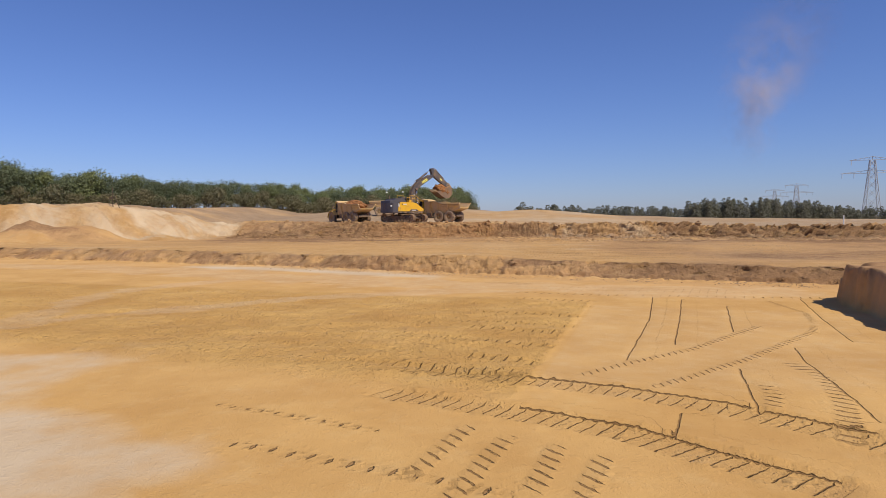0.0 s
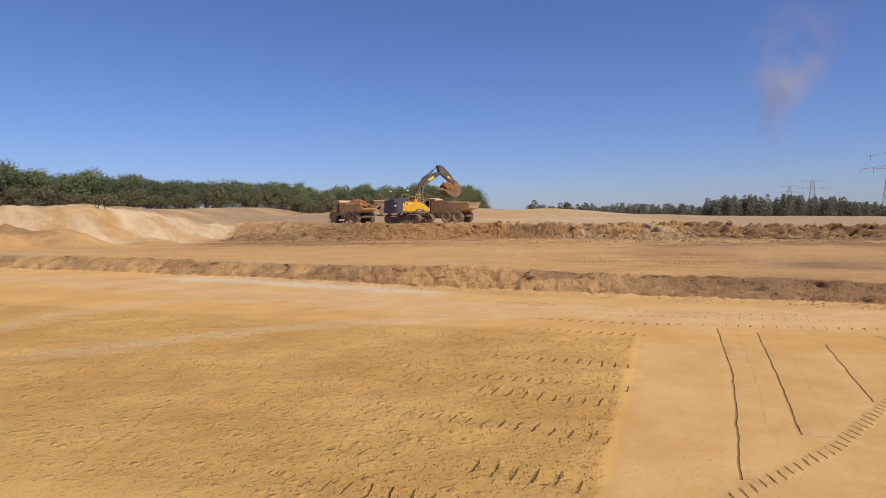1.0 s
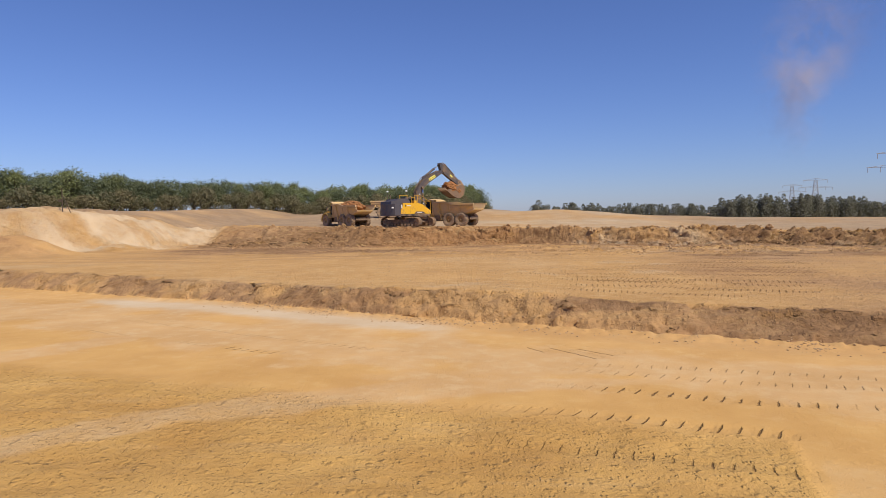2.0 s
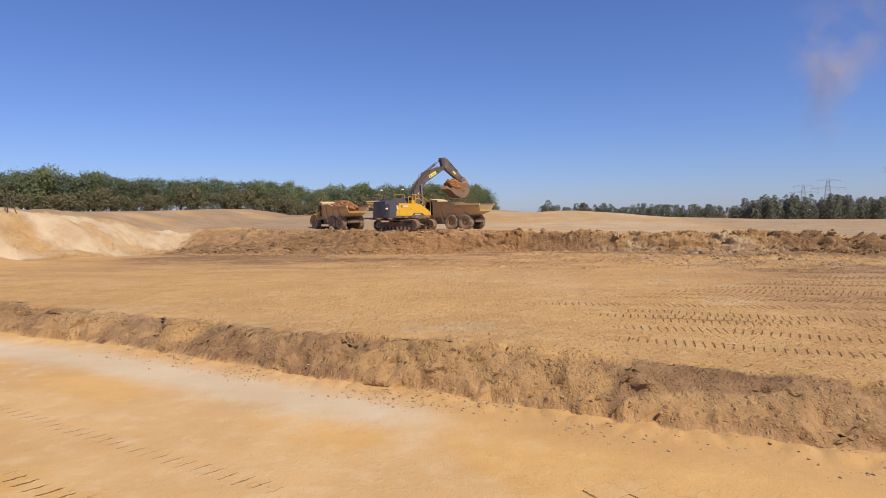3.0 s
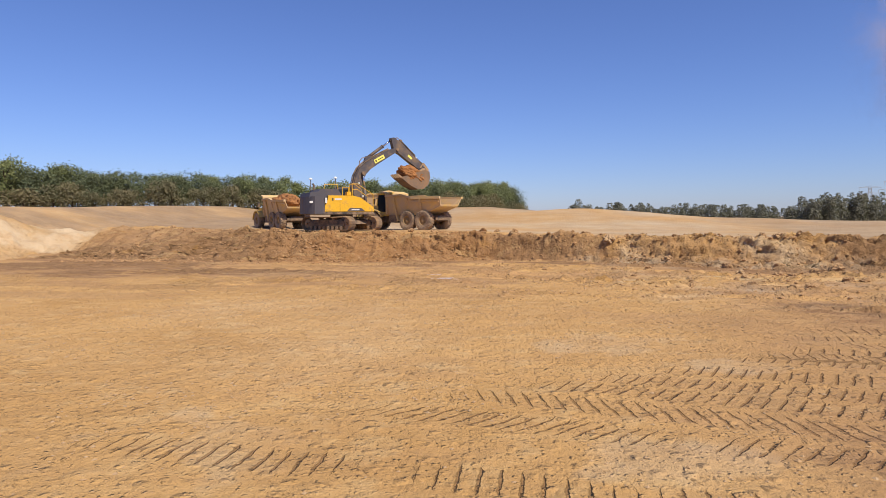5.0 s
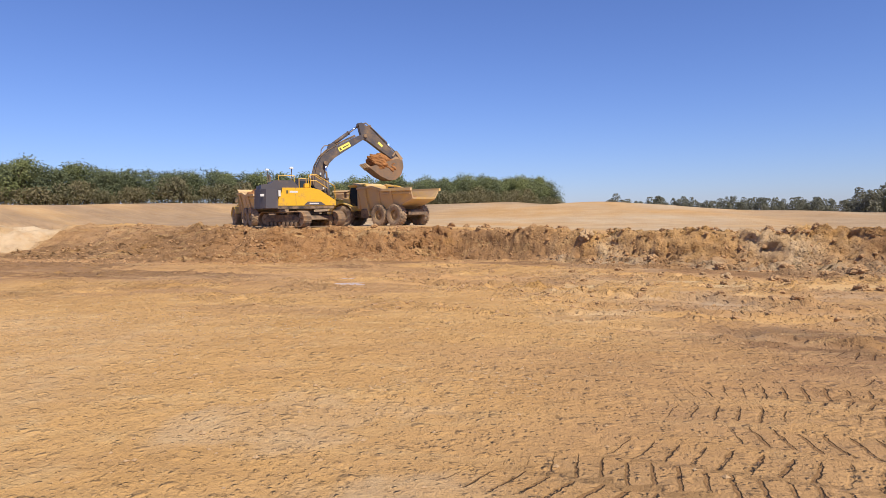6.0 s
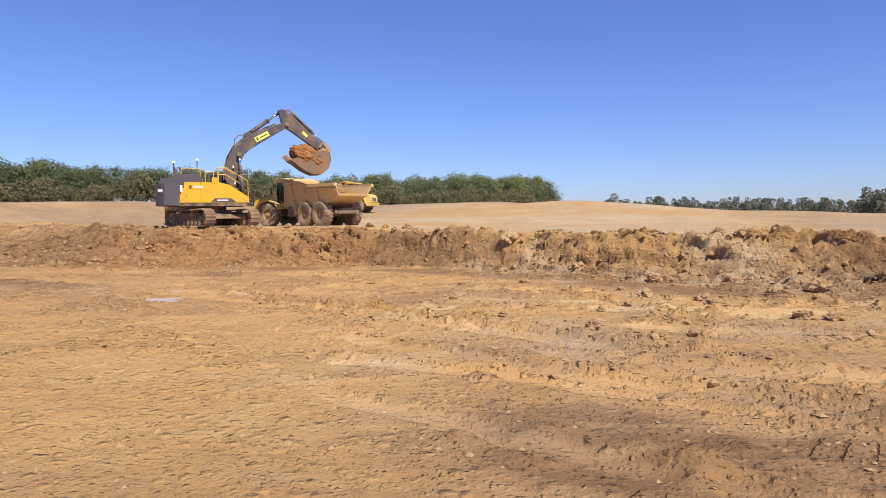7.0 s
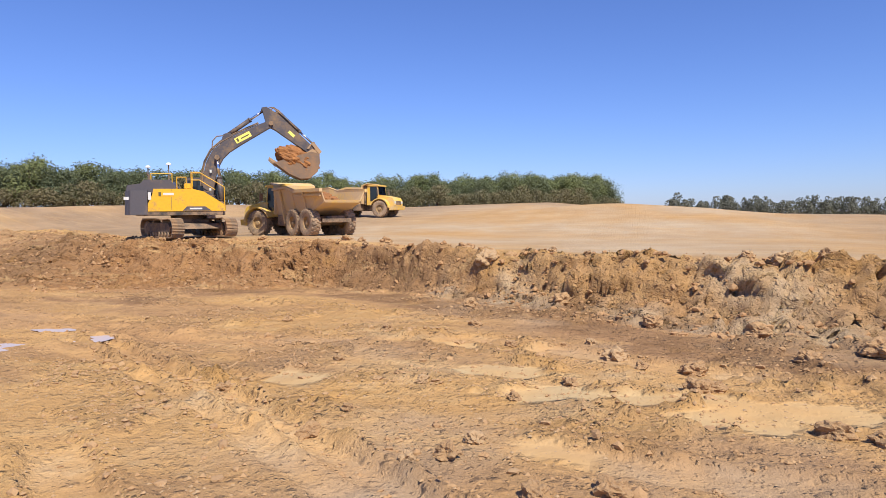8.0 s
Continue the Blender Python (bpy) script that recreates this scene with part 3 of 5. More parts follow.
    gap_at = times(m, times(m, ramp_of(m, gaps, 0.40, 0.33), coarse), ramp_of(m, patch, 0.38, 0.56, 0.1, 1.0))
    c = mixed(m, times(m, gap_at, 0.5), c, CLAY_B)
    # scrapes running down the cut faces
    down = m.node_tree.nodes.new("ShaderNodeMapping")
    down.inputs["Scale"].default_value = (1.0, 1.0, 0.12)
    wire(m, place.outputs["Object"], down.inputs["Vector"])
    scrape = node(m, "ShaderNodeTexNoise", Scale=5.0, Detail=7.0, Roughness=0.7)
    wire(m, down.outputs["Vector"], scrape.inputs["Vector"])
    scrape = times(m, scrape.outputs["Fac"], mask("scar"))
    c = mixed(m, ramp_of(m, scrape, 0.50, 0.66, 0.0, 0.4), c, CLAY_B)
    # tyre lug prints and narrow cuts: their inner shade is painted as dark soil
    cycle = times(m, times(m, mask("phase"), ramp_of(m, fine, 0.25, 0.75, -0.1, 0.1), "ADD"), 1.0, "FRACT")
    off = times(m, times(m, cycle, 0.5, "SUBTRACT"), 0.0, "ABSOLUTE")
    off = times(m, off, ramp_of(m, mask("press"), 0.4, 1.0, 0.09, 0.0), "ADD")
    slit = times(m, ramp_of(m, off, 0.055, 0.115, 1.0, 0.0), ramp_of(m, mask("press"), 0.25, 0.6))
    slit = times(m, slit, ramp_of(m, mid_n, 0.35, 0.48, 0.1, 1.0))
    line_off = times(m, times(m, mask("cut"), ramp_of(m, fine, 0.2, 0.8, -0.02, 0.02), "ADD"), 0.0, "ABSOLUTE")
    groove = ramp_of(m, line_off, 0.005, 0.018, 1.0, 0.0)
    dark_slots = times(m, slit, groove, "MAXIMUM")
    c = mixed(m, times(m, dark_slots, 0.62), c, (0.21, 0.105, 0.042))
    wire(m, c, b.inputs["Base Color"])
    h = times(m, times(m, fine, 0.5), times(m, grit, 0.2), "ADD")
    h = times(m, h, times(m, crumbs[0][0], 0.7), "ADD")
    h = times(m, h, times(m, crumbs[1][0], 0.5), "ADD")
    h = times(m, h, times(m, mid_n, 0.8), "ADD")
    h = times(m, h, times(m, gap_at, 0.35), "SUBTRACT")
    h = times(m, h, times(m, scrape, 0.9), "ADD")
    h = times(m, h, coarse)
    h = times(m, h, times(m, dark_slots, 1.0), "SUBTRACT")
    h = times(m, h, times(m, grit, 0.05), "ADD")
    bumped(m, h, 1.0, 0.165)
    return m


BENCH_A, BENCH_B, BENCH_C = (0.59, 0.347, 0.138), (0.505, 0.286, 0.107), (0.62, 0.41, 0.192)
SAND_A, SAND_B = (0.58, 0.34, 0.108), (0.48, 0.26, 0.074)
CLAY_A, CLAY_B, CLAY_C = (0.43, 0.25, 0.125), (0.31, 0.168, 0.078), (0.48, 0.325, 0.19)
CLAY_D = (0.215, 0.118, 0.056)
FRESH_A, FRESH_B = (0.42, 0.215, 0.085), (0.31, 0.15, 0.058)
CHALK_A, CHALK_B = (0.58, 0.445, 0.295), (0.52, 0.375, 0.23)
DRY_A, DRY_B = (0.36, 0.25, 0.155), (0.27, 0.185, 0.115)
MUD = (0.36, 0.21, 0.09)
SOIL = soil_material()
CLOD = material("clod", (0.36, 0.21, 0.09), 0.95)
wire(CLOD, mixed(CLOD, ramp_of(CLOD, noise_of(CLOD, 3), 0.3, 0.7), (0.36, 0.205, 0.095), (0.44, 0.275, 0.135)), CLOD.node_tree.nodes["Principled BSDF"].inputs["Base Color"])
bumped(CLOD, noise_of(CLOD, 14, 8, 0.7), 0.7, 0.04)
BANK_CLOD = worn("bank_clod", (0.42, 0.245, 0.115), (0.34, 0.185, 0.08), 0.6, 0.95, 0, 1.5, 0.02)
PALE_CLOD = worn("pale_clod", (0.43, 0.285, 0.155), (0.39, 0.24, 0.115), 0.6, 0.95, 0, 1.5, 0.03)
MUDDY_STEEL = worn("mud_caked_steel", (0.17, 0.13, 0.10), (0.25, 0.145, 0.08), 0.8, 0.7, 0.3, 1.3, 0.01)
LOAD = material("load", (0.3, 0.14, 0.05), 0.95)
wire(LOAD, mixed(LOAD, ramp_of(LOAD, noise_of(LOAD, 2.5), 0.3, 0.7), (0.36, 0.15, 0.045), (0.20, 0.085, 0.03)), LOAD.node_tree.nodes["Principled BSDF"].inputs["Base Color"])
bumped(LOAD, noise_of(LOAD, 9, 8, 0.7), 0.8, 0.06)
YELLOW = worn("yellow_paint", (0.78, 0.42, 0.02), MUD, 0.25, 0.4, 0, 1.0, 0.001)
DUSTY_YELLOW = worn("dusty_yellow_paint", (0.80, 0.48, 0.06), (0.60, 0.42, 0.20), 0.62, 0.6, 0, 1.4, 0.002)
BED_PAINT = worn("dusty_bed_paint", (0.72, 0.46, 0.14), (0.56, 0.38, 0.21), 0.85, 0.75, 0, 1.6, 0.003)
GREY = worn("dark_grey_paint", (0.085, 0.074, 0.08), (0.22, 0.14, 0.075), 0.3, 0.5, 0, 1.2, 0.002)
BOOM_GREY = worn("boom_grey_paint", (0.075, 0.064, 0.068), (0.22, 0.145, 0.085), 0.5, 0.5, 0, 0.9, 0.002)
BLACK = worn("black_frame", (0.04, 0.034, 0.03), (0.27, 0.175, 0.105), 0.75, 0.6, 0, 1.8, 0.003)
STEEL = worn("worn_steel", (0.26, 0.21, 0.16), (0.38, 0.24, 0.13), 0.85, 0.5, 0.4, 1.6, 0.004)
CHROME = material("chrome_rod", (0.75, 0.75, 0.75), 0.15, 1.0)
RUBBER = worn("dusty_rubber", (0.07, 0.057, 0.047), (0.36, 0.245, 0.15), 0.95, 0.85, 0, 2.5, 0.006)
RIM = worn("dusty_rim", (0.30, 0.20, 0.09), (0.42, 0.27, 0.13), 0.7, 0.7, 0, 3.0, 0.002)
GLASS = material("tinted_glass", (0.02, 0.025, 0.03), 0.08)
WHITE = material("white_plastic", (0.75, 0.75, 0.72), 0.4)
LAMP_GLASS = material("lamp_glass", (0.55, 0.55, 0.5), 0.12)
DECAL_YELLOW = material("yellow_decal", (0.80, 0.70, 0.14), 0.5)
DECAL_DARK = material("dark_decal", (0.10, 0.08, 0.03), 0.5)
DECAL_PALE = material("pale_decal", (0.62, 0.60, 0.56), 0.5)
DECAL_RED = material("red_decal", (0.35, 0.03, 0.05), 0.5)
# pylon steel lightened towards blue: the haze before it is in the colour
PYLON_STEEL = material("hazed_galvanised_steel", (0.40, 0.43, 0.47), 0.6, 0.0)
WATER = material("puddle_water", (0.5, 0.4, 0.36), 0.32)
BARK = worn("bark", (0.10, 0.07, 0.045), (0.05, 0.035, 0.025), 0.5, 0.9, 0, 3.0, 0.01)


def leaf_material(name, a, b):
    m = material(name, a, 0.65)
    info = m.node_tree.nodes.new("ShaderNodeObjectInfo")
    geo = m.node_tree.nodes.new("ShaderNodeNewGeometry")
    c = mixed(m, geo.outputs["Random Per Island"], a, b)
    c = mixed(m, times(m, info.outputs["Random"], 0.5), c, (a[0] * 1.5, a[1] * 1.3, a[2] * 1.1))
    wire(m, c, m.node_tree.nodes["Principled BSDF"].inputs["Base Color"])
    b = m.node_tree.nodes["Principled BSDF"]
    b.inputs["Specular IOR Level"].default_value = 0.25
    glow, blend = node(m, "ShaderNodeBsdfTranslucent"), node(m, "ShaderNodeMixShader", Fac=0.4)
    wire(m, mixed(m, 0.5, c, (0.16, 0.18, 0.05)), glow.inputs["Color"])
    wire(m, b.outputs[0], blend.inputs[1])
    wire(m, glow.outputs[0], blend.inputs[2])
    wire(m, blend.outputs[0], m.node_tree.nodes["Material Output"].inputs["Surface"])
    return m


# leaf colours lifted and greyed: haze of the dusty air is put in
LEAF = [leaf_material("leaf_oak", (0.18, 0.215, 0.095), (0.275, 0.295, 0.135)),
        leaf_material("leaf_dark", (0.13, 0.16, 0.09), (0.19, 0.21, 0.12)),
        leaf_material("leaf_dry", (0.21, 0.185, 0.115), (0.165, 0.165, 0.09))]
# far leaves paler still, distance haze mixed into their colour
FAR_LEAF = leaf_material("leaf_far_hazed", (0.145, 0.15, 0.125), (0.19, 0.19, 0.155))


# ---- building helpers ----
def part(name, bm, mat, parent=None, label="", m=None, bevel=0.0, flat=True):
    """Links a bmesh as one mesh object, under its parent."""
    if bevel:
        sharp = [e for e in bm.edges if len(e.link_faces) == 2 and e.calc_face_angle() > 0.6]
        bmesh.ops.bevel(bm, geom=sharp, offset=bevel, segments=2, profile=0.6, affect="EDGES", clamp_overlap=True)
    if m is not None:
        bmesh.ops.transform(bm, matrix=m, verts=bm.verts)
    bmesh.ops.recalc_face_normals(bm, faces=bm.faces)
    me = bpy.data.meshes.new(name)
    bm.to_mesh(me)
    bm.free()
    me.materials.append(mat)
    if not flat:
        me.polygons.foreach_set("use_smooth", [True] * len(me.polygons))
    ob = new(name, me)
    if parent:
        ob.parent = parent
    if label:
        tagged(ob, label)
    return ob


def shared(name, mesh, parent, m):
    ob = new(name, mesh)
    ob.parent = parent
    ob.matrix_basis = m
    return ob


def box(bm, x0, x1, y0, y1, z0, z1):
    bmesh.ops.create_cube(bm, size=1, matrix=Matrix.LocRotScale(((x0 + x1) / 2, (y0 + y1) / 2, (z0 + z1) / 2), None, (x1 - x0, y1 - y0, z1 - z0)))
    return bm


def rod(bm, a, b, r, seg=12, r2=None):
    a, b = Vector(a), Vector(b)
    d = b - a
    m = Matrix.Translation((a + b) / 2) @ d.to_track_quat("Z", "Y").to_matrix().to_4x4()
    bmesh.ops.create_cone(bm, cap_ends=True, segments=seg, radius1=r, radius2=r if r2 is None else r2, depth=d.length, matrix=m)
    return bm


def pipe(bm, points, r, seg=8):
    for a, b in zip(points, points[1:]):
        rod(bm, a, b, r, seg)
    for p in points[1:-1]:
        bmesh.ops.create_icosphere(bm, subdivisions=1, radius=r * 1.02, matrix=Matrix.Translation(p))
    return bm


def prism(bm, outline, y0, y1):
    """An outline in x and z, drawn out from y0 to y1."""
    a = [bm.verts.new((x, y0, z)) for x, z in outline]
    b = [bm.verts.new((x, y1, z)) for x, z in outline]
    bm.faces.new(a), bm.faces.new(b[::-1])
    for i in range(len(a)):
        j = (i + 1) % len(a)
        bm.faces.new((a[i], b[i], b[j], a[j]))
    return bm


def lathe(bm, profile, seg=32, axis_at=(0, 0, 0)):
    """A closed profile of (radius, y) turned round the y axis."""
    rings = []
    for k in range(seg):
        c, s = math.cos(2 * math.pi * k / seg), math.sin(2 * math.pi * k / seg)
        rings.append([bm.verts.new((axis_at[0] + r * c, axis_at[1] + y, axis_at[2] + r * s)) for r, y in profile])
    for k in range(seg):
        a, b = rings[k], rings[(k + 1) % seg]
        for i in range(len(profile)):
            j = (i + 1) % len(profile)
            bm.faces.new((a[i], a[j], b[j], b[i]))
    return bm


def mesh_of(name, verts, faces, mat, attributes=(), flat=False):
    """A mesh from arrays: verts n x 3, faces n x 3 or n x 4."""
    me = bpy.data.meshes.new(name)
    n, k = faces.shape
    me.vertices.add(len(verts))
    me.vertices.foreach_set("co", verts.astype(np.float32).ravel())
    me.loops.add(n * k)
    me.loops.foreach_set("vertex_index", faces.astype(np.int32).ravel())
    me.polygons.add(n)
    me.polygons.foreach_set("loop_start", np.arange(0, n * k, k, dtype=np.int32))
    me.polygons.foreach_set("use_smooth", np.full(n, not flat))
    for key, values in attributes:
        me.attributes.new(key, "FLOAT", "POINT").data.foreach_set("value", values.astype(np.float32))
    me.update()
    me.materials.append(mat)
    return me


# ---- the ground ----
def graded(bands, far_lo, far_hi, ratio):
    """Grid lines: bands of (start, end, step), then ever wider out to the far ends."""
    out = [v for a, b, step in bands for v in np.arange(a, b, step)]
    p, s = bands[-1][1], bands[-1][2]
    while p < far_hi:
        out.append(p)
        p, s = p + s, s * ratio
    p, s, front = bands[0][0], bands[0][2], []
    while p > far_lo:
        p, s = p - s, s * ratio
        front.append(p)
    return np.array(front[::-1] + out)


gx = graded(((-62, -30, 0.5), (-30, -12, 0.25), (-12, -4, 0.15), (-4, 16, 0.08), (16, 26, 0.11), (26, 40, 0.2), (40, 46, 0.35)), -3500, 3500, 1.14)
gy = graded(((6.5, 49, 0.093), (49, 83, 0.092), (83, 94, 0.25)), -400, 4500, 1.12)
GX, GY = np.meshgrid(gx, gy)
fx, fy = GX.ravel(), GY.ravel()
gz, pale, damp_shade, ochre, coarse, phase, press, cut, bank_face, step_face, fresh, dry, scar, olive = terrain(fx, fy)
# broken faces: pushed in and out across the slope
by = fy - bank_face * (fbm(fx, gz * 1.5 + fy * 0.4, 0.9, 5, 301, 0.66) * (0.34 - 0.12 * smooth(9, 14, fx)) + np.maximum(fbm(fx * 0.6, gz * 2.6, 0.6, 3, 302), 0.06) * 0.2)
on_bank = np.flatnonzero(bank_face > 0.02)
ax, ay, az = fx[on_bank], fy[on_bank], gz[on_bank]
right = smooth(12, 16, ax)
wx, wz = ax + fbm(ax, ay, 0.7, 3, 311) * 0.5, az * 1.3 + ay * 0.45 + ax * 0.35 + fbm(ax, ay, 0.7, 3, 312) * 0.4
big_blocks = blocks(wx * 0.75, wz, 0.75, 321) * right * (0.26 + 0.25 * smooth(24, 28, ax))
small_blocks = blocks(wx, wz, 0.3, 331) * (0.12 + 0.26 * smooth(0.0, 0.25, fbm(ax, ay, 2.0, 3, 341)) * (1 - 0.6 * right))
by[on_bank] -= bank_face[on_bank] * (big_blocks + small_blocks * 0.6)
gz[on_bank] += bank_face[on_bank] * (big_blocks * 0.5 + small_blocks * 0.3)
on_step = np.flatnonzero((step_face > 0.02) & (np.abs(fx) < 40))
ax, ay, az = fx[on_step], fy[on_step], gz[on_step]
wx, wz = ax + ay * 0.3 + fbm(ax, ay, 0.6, 3, 351) * 0.4, az * 1.5 + fbm(ax, ay, 0.6, 3, 352) * 0.5
panels = blocks(wx, wz * 0.8, 0.75, 361) * 0.16 + blocks(wx, wz, 0.24, 371) * 0.09 * smooth(-0.05, 0.2, fbm(ax, ay, 1.6, 3, 381))
by[on_step] -= step_face[on_step] * panels
gz[on_step] += step_face[on_step] * panels * 0.3
by = by - step_face * (fbm(fx, gz * 0.7 + fy * 0.2, 0.7, 4, 303, 0.55) * 0.2 + np.maximum(fbm(fx * 0.35, gz * 2.5, 0.35, 3, 304), 0.1) * 0.3)
nx, ny = len(gx), len(gy)
idx = np.arange(nx * ny).reshape(ny, nx)
quads = np.stack([idx[:-1, :-1], idx[:-1, 1:], idx[1:, 1:], idx[1:, :-1]], -1).reshape(-1, 4)
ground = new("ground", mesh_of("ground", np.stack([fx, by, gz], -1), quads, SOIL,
                               (("pale", pale), ("damp_shade", damp_shade), ("ochre", ochre), ("coarse", coarse), ("phase", phase), ("press", press), ("cut", cut), ("fresh", fresh), ("dry", dry), ("scar", np.clip(scar, 0, 1)), ("olive", np.clip(olive, 0, 1)))))
tagged(ground, "ochre sand and brown clay floor of a dug pit, with tyre tracks", "ground", kind="structure")


# ---- trees ----
rng = np.random.default_rng(7)


def leaves(centres, normals, size, rng):
    """Small bent leaf sprays: two triangles each, at the centres, turned near their normals."""
    n = len(centres)
    a = np.cross(normals, rng.normal(size=(n, 3)))
    a /= np.linalg.norm(a, axis=1)[:, None] + 1e-9
    b = np.cross(normals, a)
    b /= np.linalg.norm(b, axis=1)[:, None] + 1e-9
    s = (size * rng.uniform(0.6, 1.4, n))[:, None]
    fold = normals * s * rng.uniform(-0.5, 0.5, (n, 1))
    p = np.stack([centres - a * s, centres - b * s * 0.55 + fold, centres + a * s, centres + b * s * 0.55 + fold], 1).reshape(-1, 3)
    q = np.arange(n * 4).reshape(n, 4)
    return p, q


def crown_mesh(seed, height, spread, base, count, size, mat, pointed=0.0):
    r = np.random.default_rng(seed)
    lobes = []
    for k in range(16):
        f = r.uniform(0, 1)
        out = spread * (0.62 * (1 - pointed * f)) * math.sqrt(r.uniform(0.05, 1)) * (1 - 0.45 * f)
        a = r.uniform(0, 2 * math.pi)
        lobes.append((out * math.cos(a), out * math.sin(a), base + (height - base) * (0.12 + 0.76 * f),
                      spread * r.uniform(0.28, 0.5) * (1 - 0.5 * pointed * f)))
    lobes = np.array(lobes)
    pick = r.integers(0, len(lobes), count)
    d = r.normal(size=(count, 3))
    d /= np.linalg.norm(d, axis=1)[:, None]
    rad = lobes[pick, 3] * (r.uniform(0.35, 1.0, count) ** 0.5) * (1 + 0.25 * np.sin(d[:, 0] * 7 + d[:, 2] * 9 + pick))
    c = lobes[pick, :3] + d * rad[:, None] * np.array([1, 1, 0.85])
    nrm = d + r.normal(size=(count, 3)) * 0.5 + np.array([0, 0, 0.35])
    nrm /= np.linalg.norm(nrm, axis=1)[:, None]
    p, q = leaves(c, nrm, size, r)
    return mesh_of("crown", p, q, mat, flat=True), lobes


def make_tree(seed, height, spread, base, count, size, mat, label, name="tree", pointed=0.0):
    root = new(name)
    me, lobes = crown_mesh(seed, height, spread, base, count, size, mat, pointed)
    crown = new("crown", me)
    crown.parent = root
    bm = bmesh.new()
    top = height * 0.72
    rod(bm, (0, 0, -0.4), (0.05, 0.03, top * 0.5), height * 0.022, 8, height * 0.015)
    rod(bm, (0.05, 0.03, top * 0.5), (0.0, 0.1, top), height * 0.015, 8, height * 0.006)
    for k in range(0, len(lobes), 2):
        x, y, z, rr = lobes[k]
        rod(bm, (0.03, 0.02, max(base * 0.7, z - rr * 1.6)), (x * 0.9, y * 0.9, z), height * 0.008, 5, height * 0.003)
    part("trunk", bm, BARK, root)
    tagged(root, label, "tree", "trees of the wood")
    return root


KINDS = [
    make_tree(1, 8.2, 4.2, 0.2, 2600, 0.175, LEAF[0], "broad-leaved tree with a rounded green crown"),
    make_tree(2, 7.4, 3.6, 0.1, 2400, 0.175, LEAF[1], "dark green tree with a dense uneven crown"),
    make_tree(3, 9.0, 3.6, 0.3, 2500, 0.175, LEAF[0], "tall leafy tree with a narrow crown", pointed=0.5),
    make_tree(4, 7.0, 4.4, 0.0, 2600, 0.175, LEAF[1], "wide dark green tree at the wood's edge"),
    make_tree(5, 3.2, 2.6, 0.1, 800, 0.15, LEAF[2], "dry brownish shrub at the foot of the wood", "shrub"),
]
for k, t in enumerate(KINDS[:5]):
    t.matrix_basis = pose(-130 - 9 * k, 118 + 3 * k, 0)
    t.matrix_basis = pose(-130 - 9 * k, 118 + 3 * k, ground_height(-130 - 9 * k, 118 + 3 * k) - 0.1)

# the wood's edge, from its near end to its far end
EDGE = ((-135, 100), (-100, 116), (-78, 126), (-62, 132), (-48, 136), (-34, 150), (-20, 172), (-6, 198), (12, 234))
edge_len = [0.0]
for a, b in zip(EDGE, EDGE[1:]):
    edge_len.append(edge_len[-1] + math.dist(a, b))


def edge_place(s, back):
    x = np.interp(s, edge_len, [p[0] for p in EDGE])
    y = np.interp(s, edge_len, [p[1] for p in EDGE])
    return float(x - back * 0.78), float(y + back * 0.62)


places = []
s = 36.0
while s < edge_len[-1]:
    for row, (back, step) in enumerate(((0.0, 1.0), (4.5, 1.0))):
        places.append((s + rng.uniform(-1.3, 1.3) + row, back + rng.uniform(-1.5, 1.5), row))
    s += 2.3
tx, ty = zip(*(edge_place(a, b) for a, b, _ in places))
tz = terrain(np.array(tx), np.array(ty))[0]
for (a, b, row), x, y, z in zip(places, tx, ty, tz):
    kind = KINDS[int(rng.integers(0, 4))]
    k = (rng.uniform(0.78, 1.02) + 0.06 * row) * float(np.interp(a, (0, 58, 75, 95, 114, 150, 210), (1.25, 1.25, 0.95, 0.86, 0.8, 0.84, 1.15)))
    t = copy_thing(kind, pose(x, y, z - 0.1, 0, 0, rng.uniform(0, 360)))
    t.scale = (k * rng.uniform(1.05, 1.3), k * 1.15, k * rng.uniform(0.92, 1.06))
s = 36.0
while s < edge_len[-1]:
    x, y = edge_place(s + rng.uniform(-1, 1), -3.2 + rng.uniform(-0.8, 0.8))
    k = rng.uniform(0.7, 1.35)
    t = copy_thing(KINDS[4], pose(x, y, ground_height(x, y) - 0.1, 0, 0, rng.uniform(0, 360)))
    t.scale = (k, k, k * rng.uniform(0.7, 1.2))
    s += 1.7


def far_wood(name, places, label):
    ps, qs, count = [], [], 0
    for x, y, z, h, w in places:
        n = 230
        f = rng.uniform(0.02, 1, n)
        a = rng.uniform(0, 2 * math.pi, n)
        rad = w * np.sqrt(rng.uniform(0.1, 1, n)) * np.sqrt(np.clip(1.05 - f, 0.05, 1))
        c = np.stack([x + rad * np.cos(a), y + rad * np.sin(a), z + h * f], -1)
        nrm = np.stack([np.cos(a), np.sin(a), f], -1) + rng.normal(size=(n, 3)) * 0.5
        nrm /= np.linalg.norm(nrm, axis=1)[:, None]
        p, q = leaves(c, nrm, 0.05 * w + 0.12, rng)
        ps.append(p), qs.append(q + count)
        count += len(p)
    ob = new(name, mesh_of(name, np.concatenate(ps), np.concatenate(qs), FAR_LEAF, flat=True))
    return tagged(ob, label, "wood", kind="stuff")


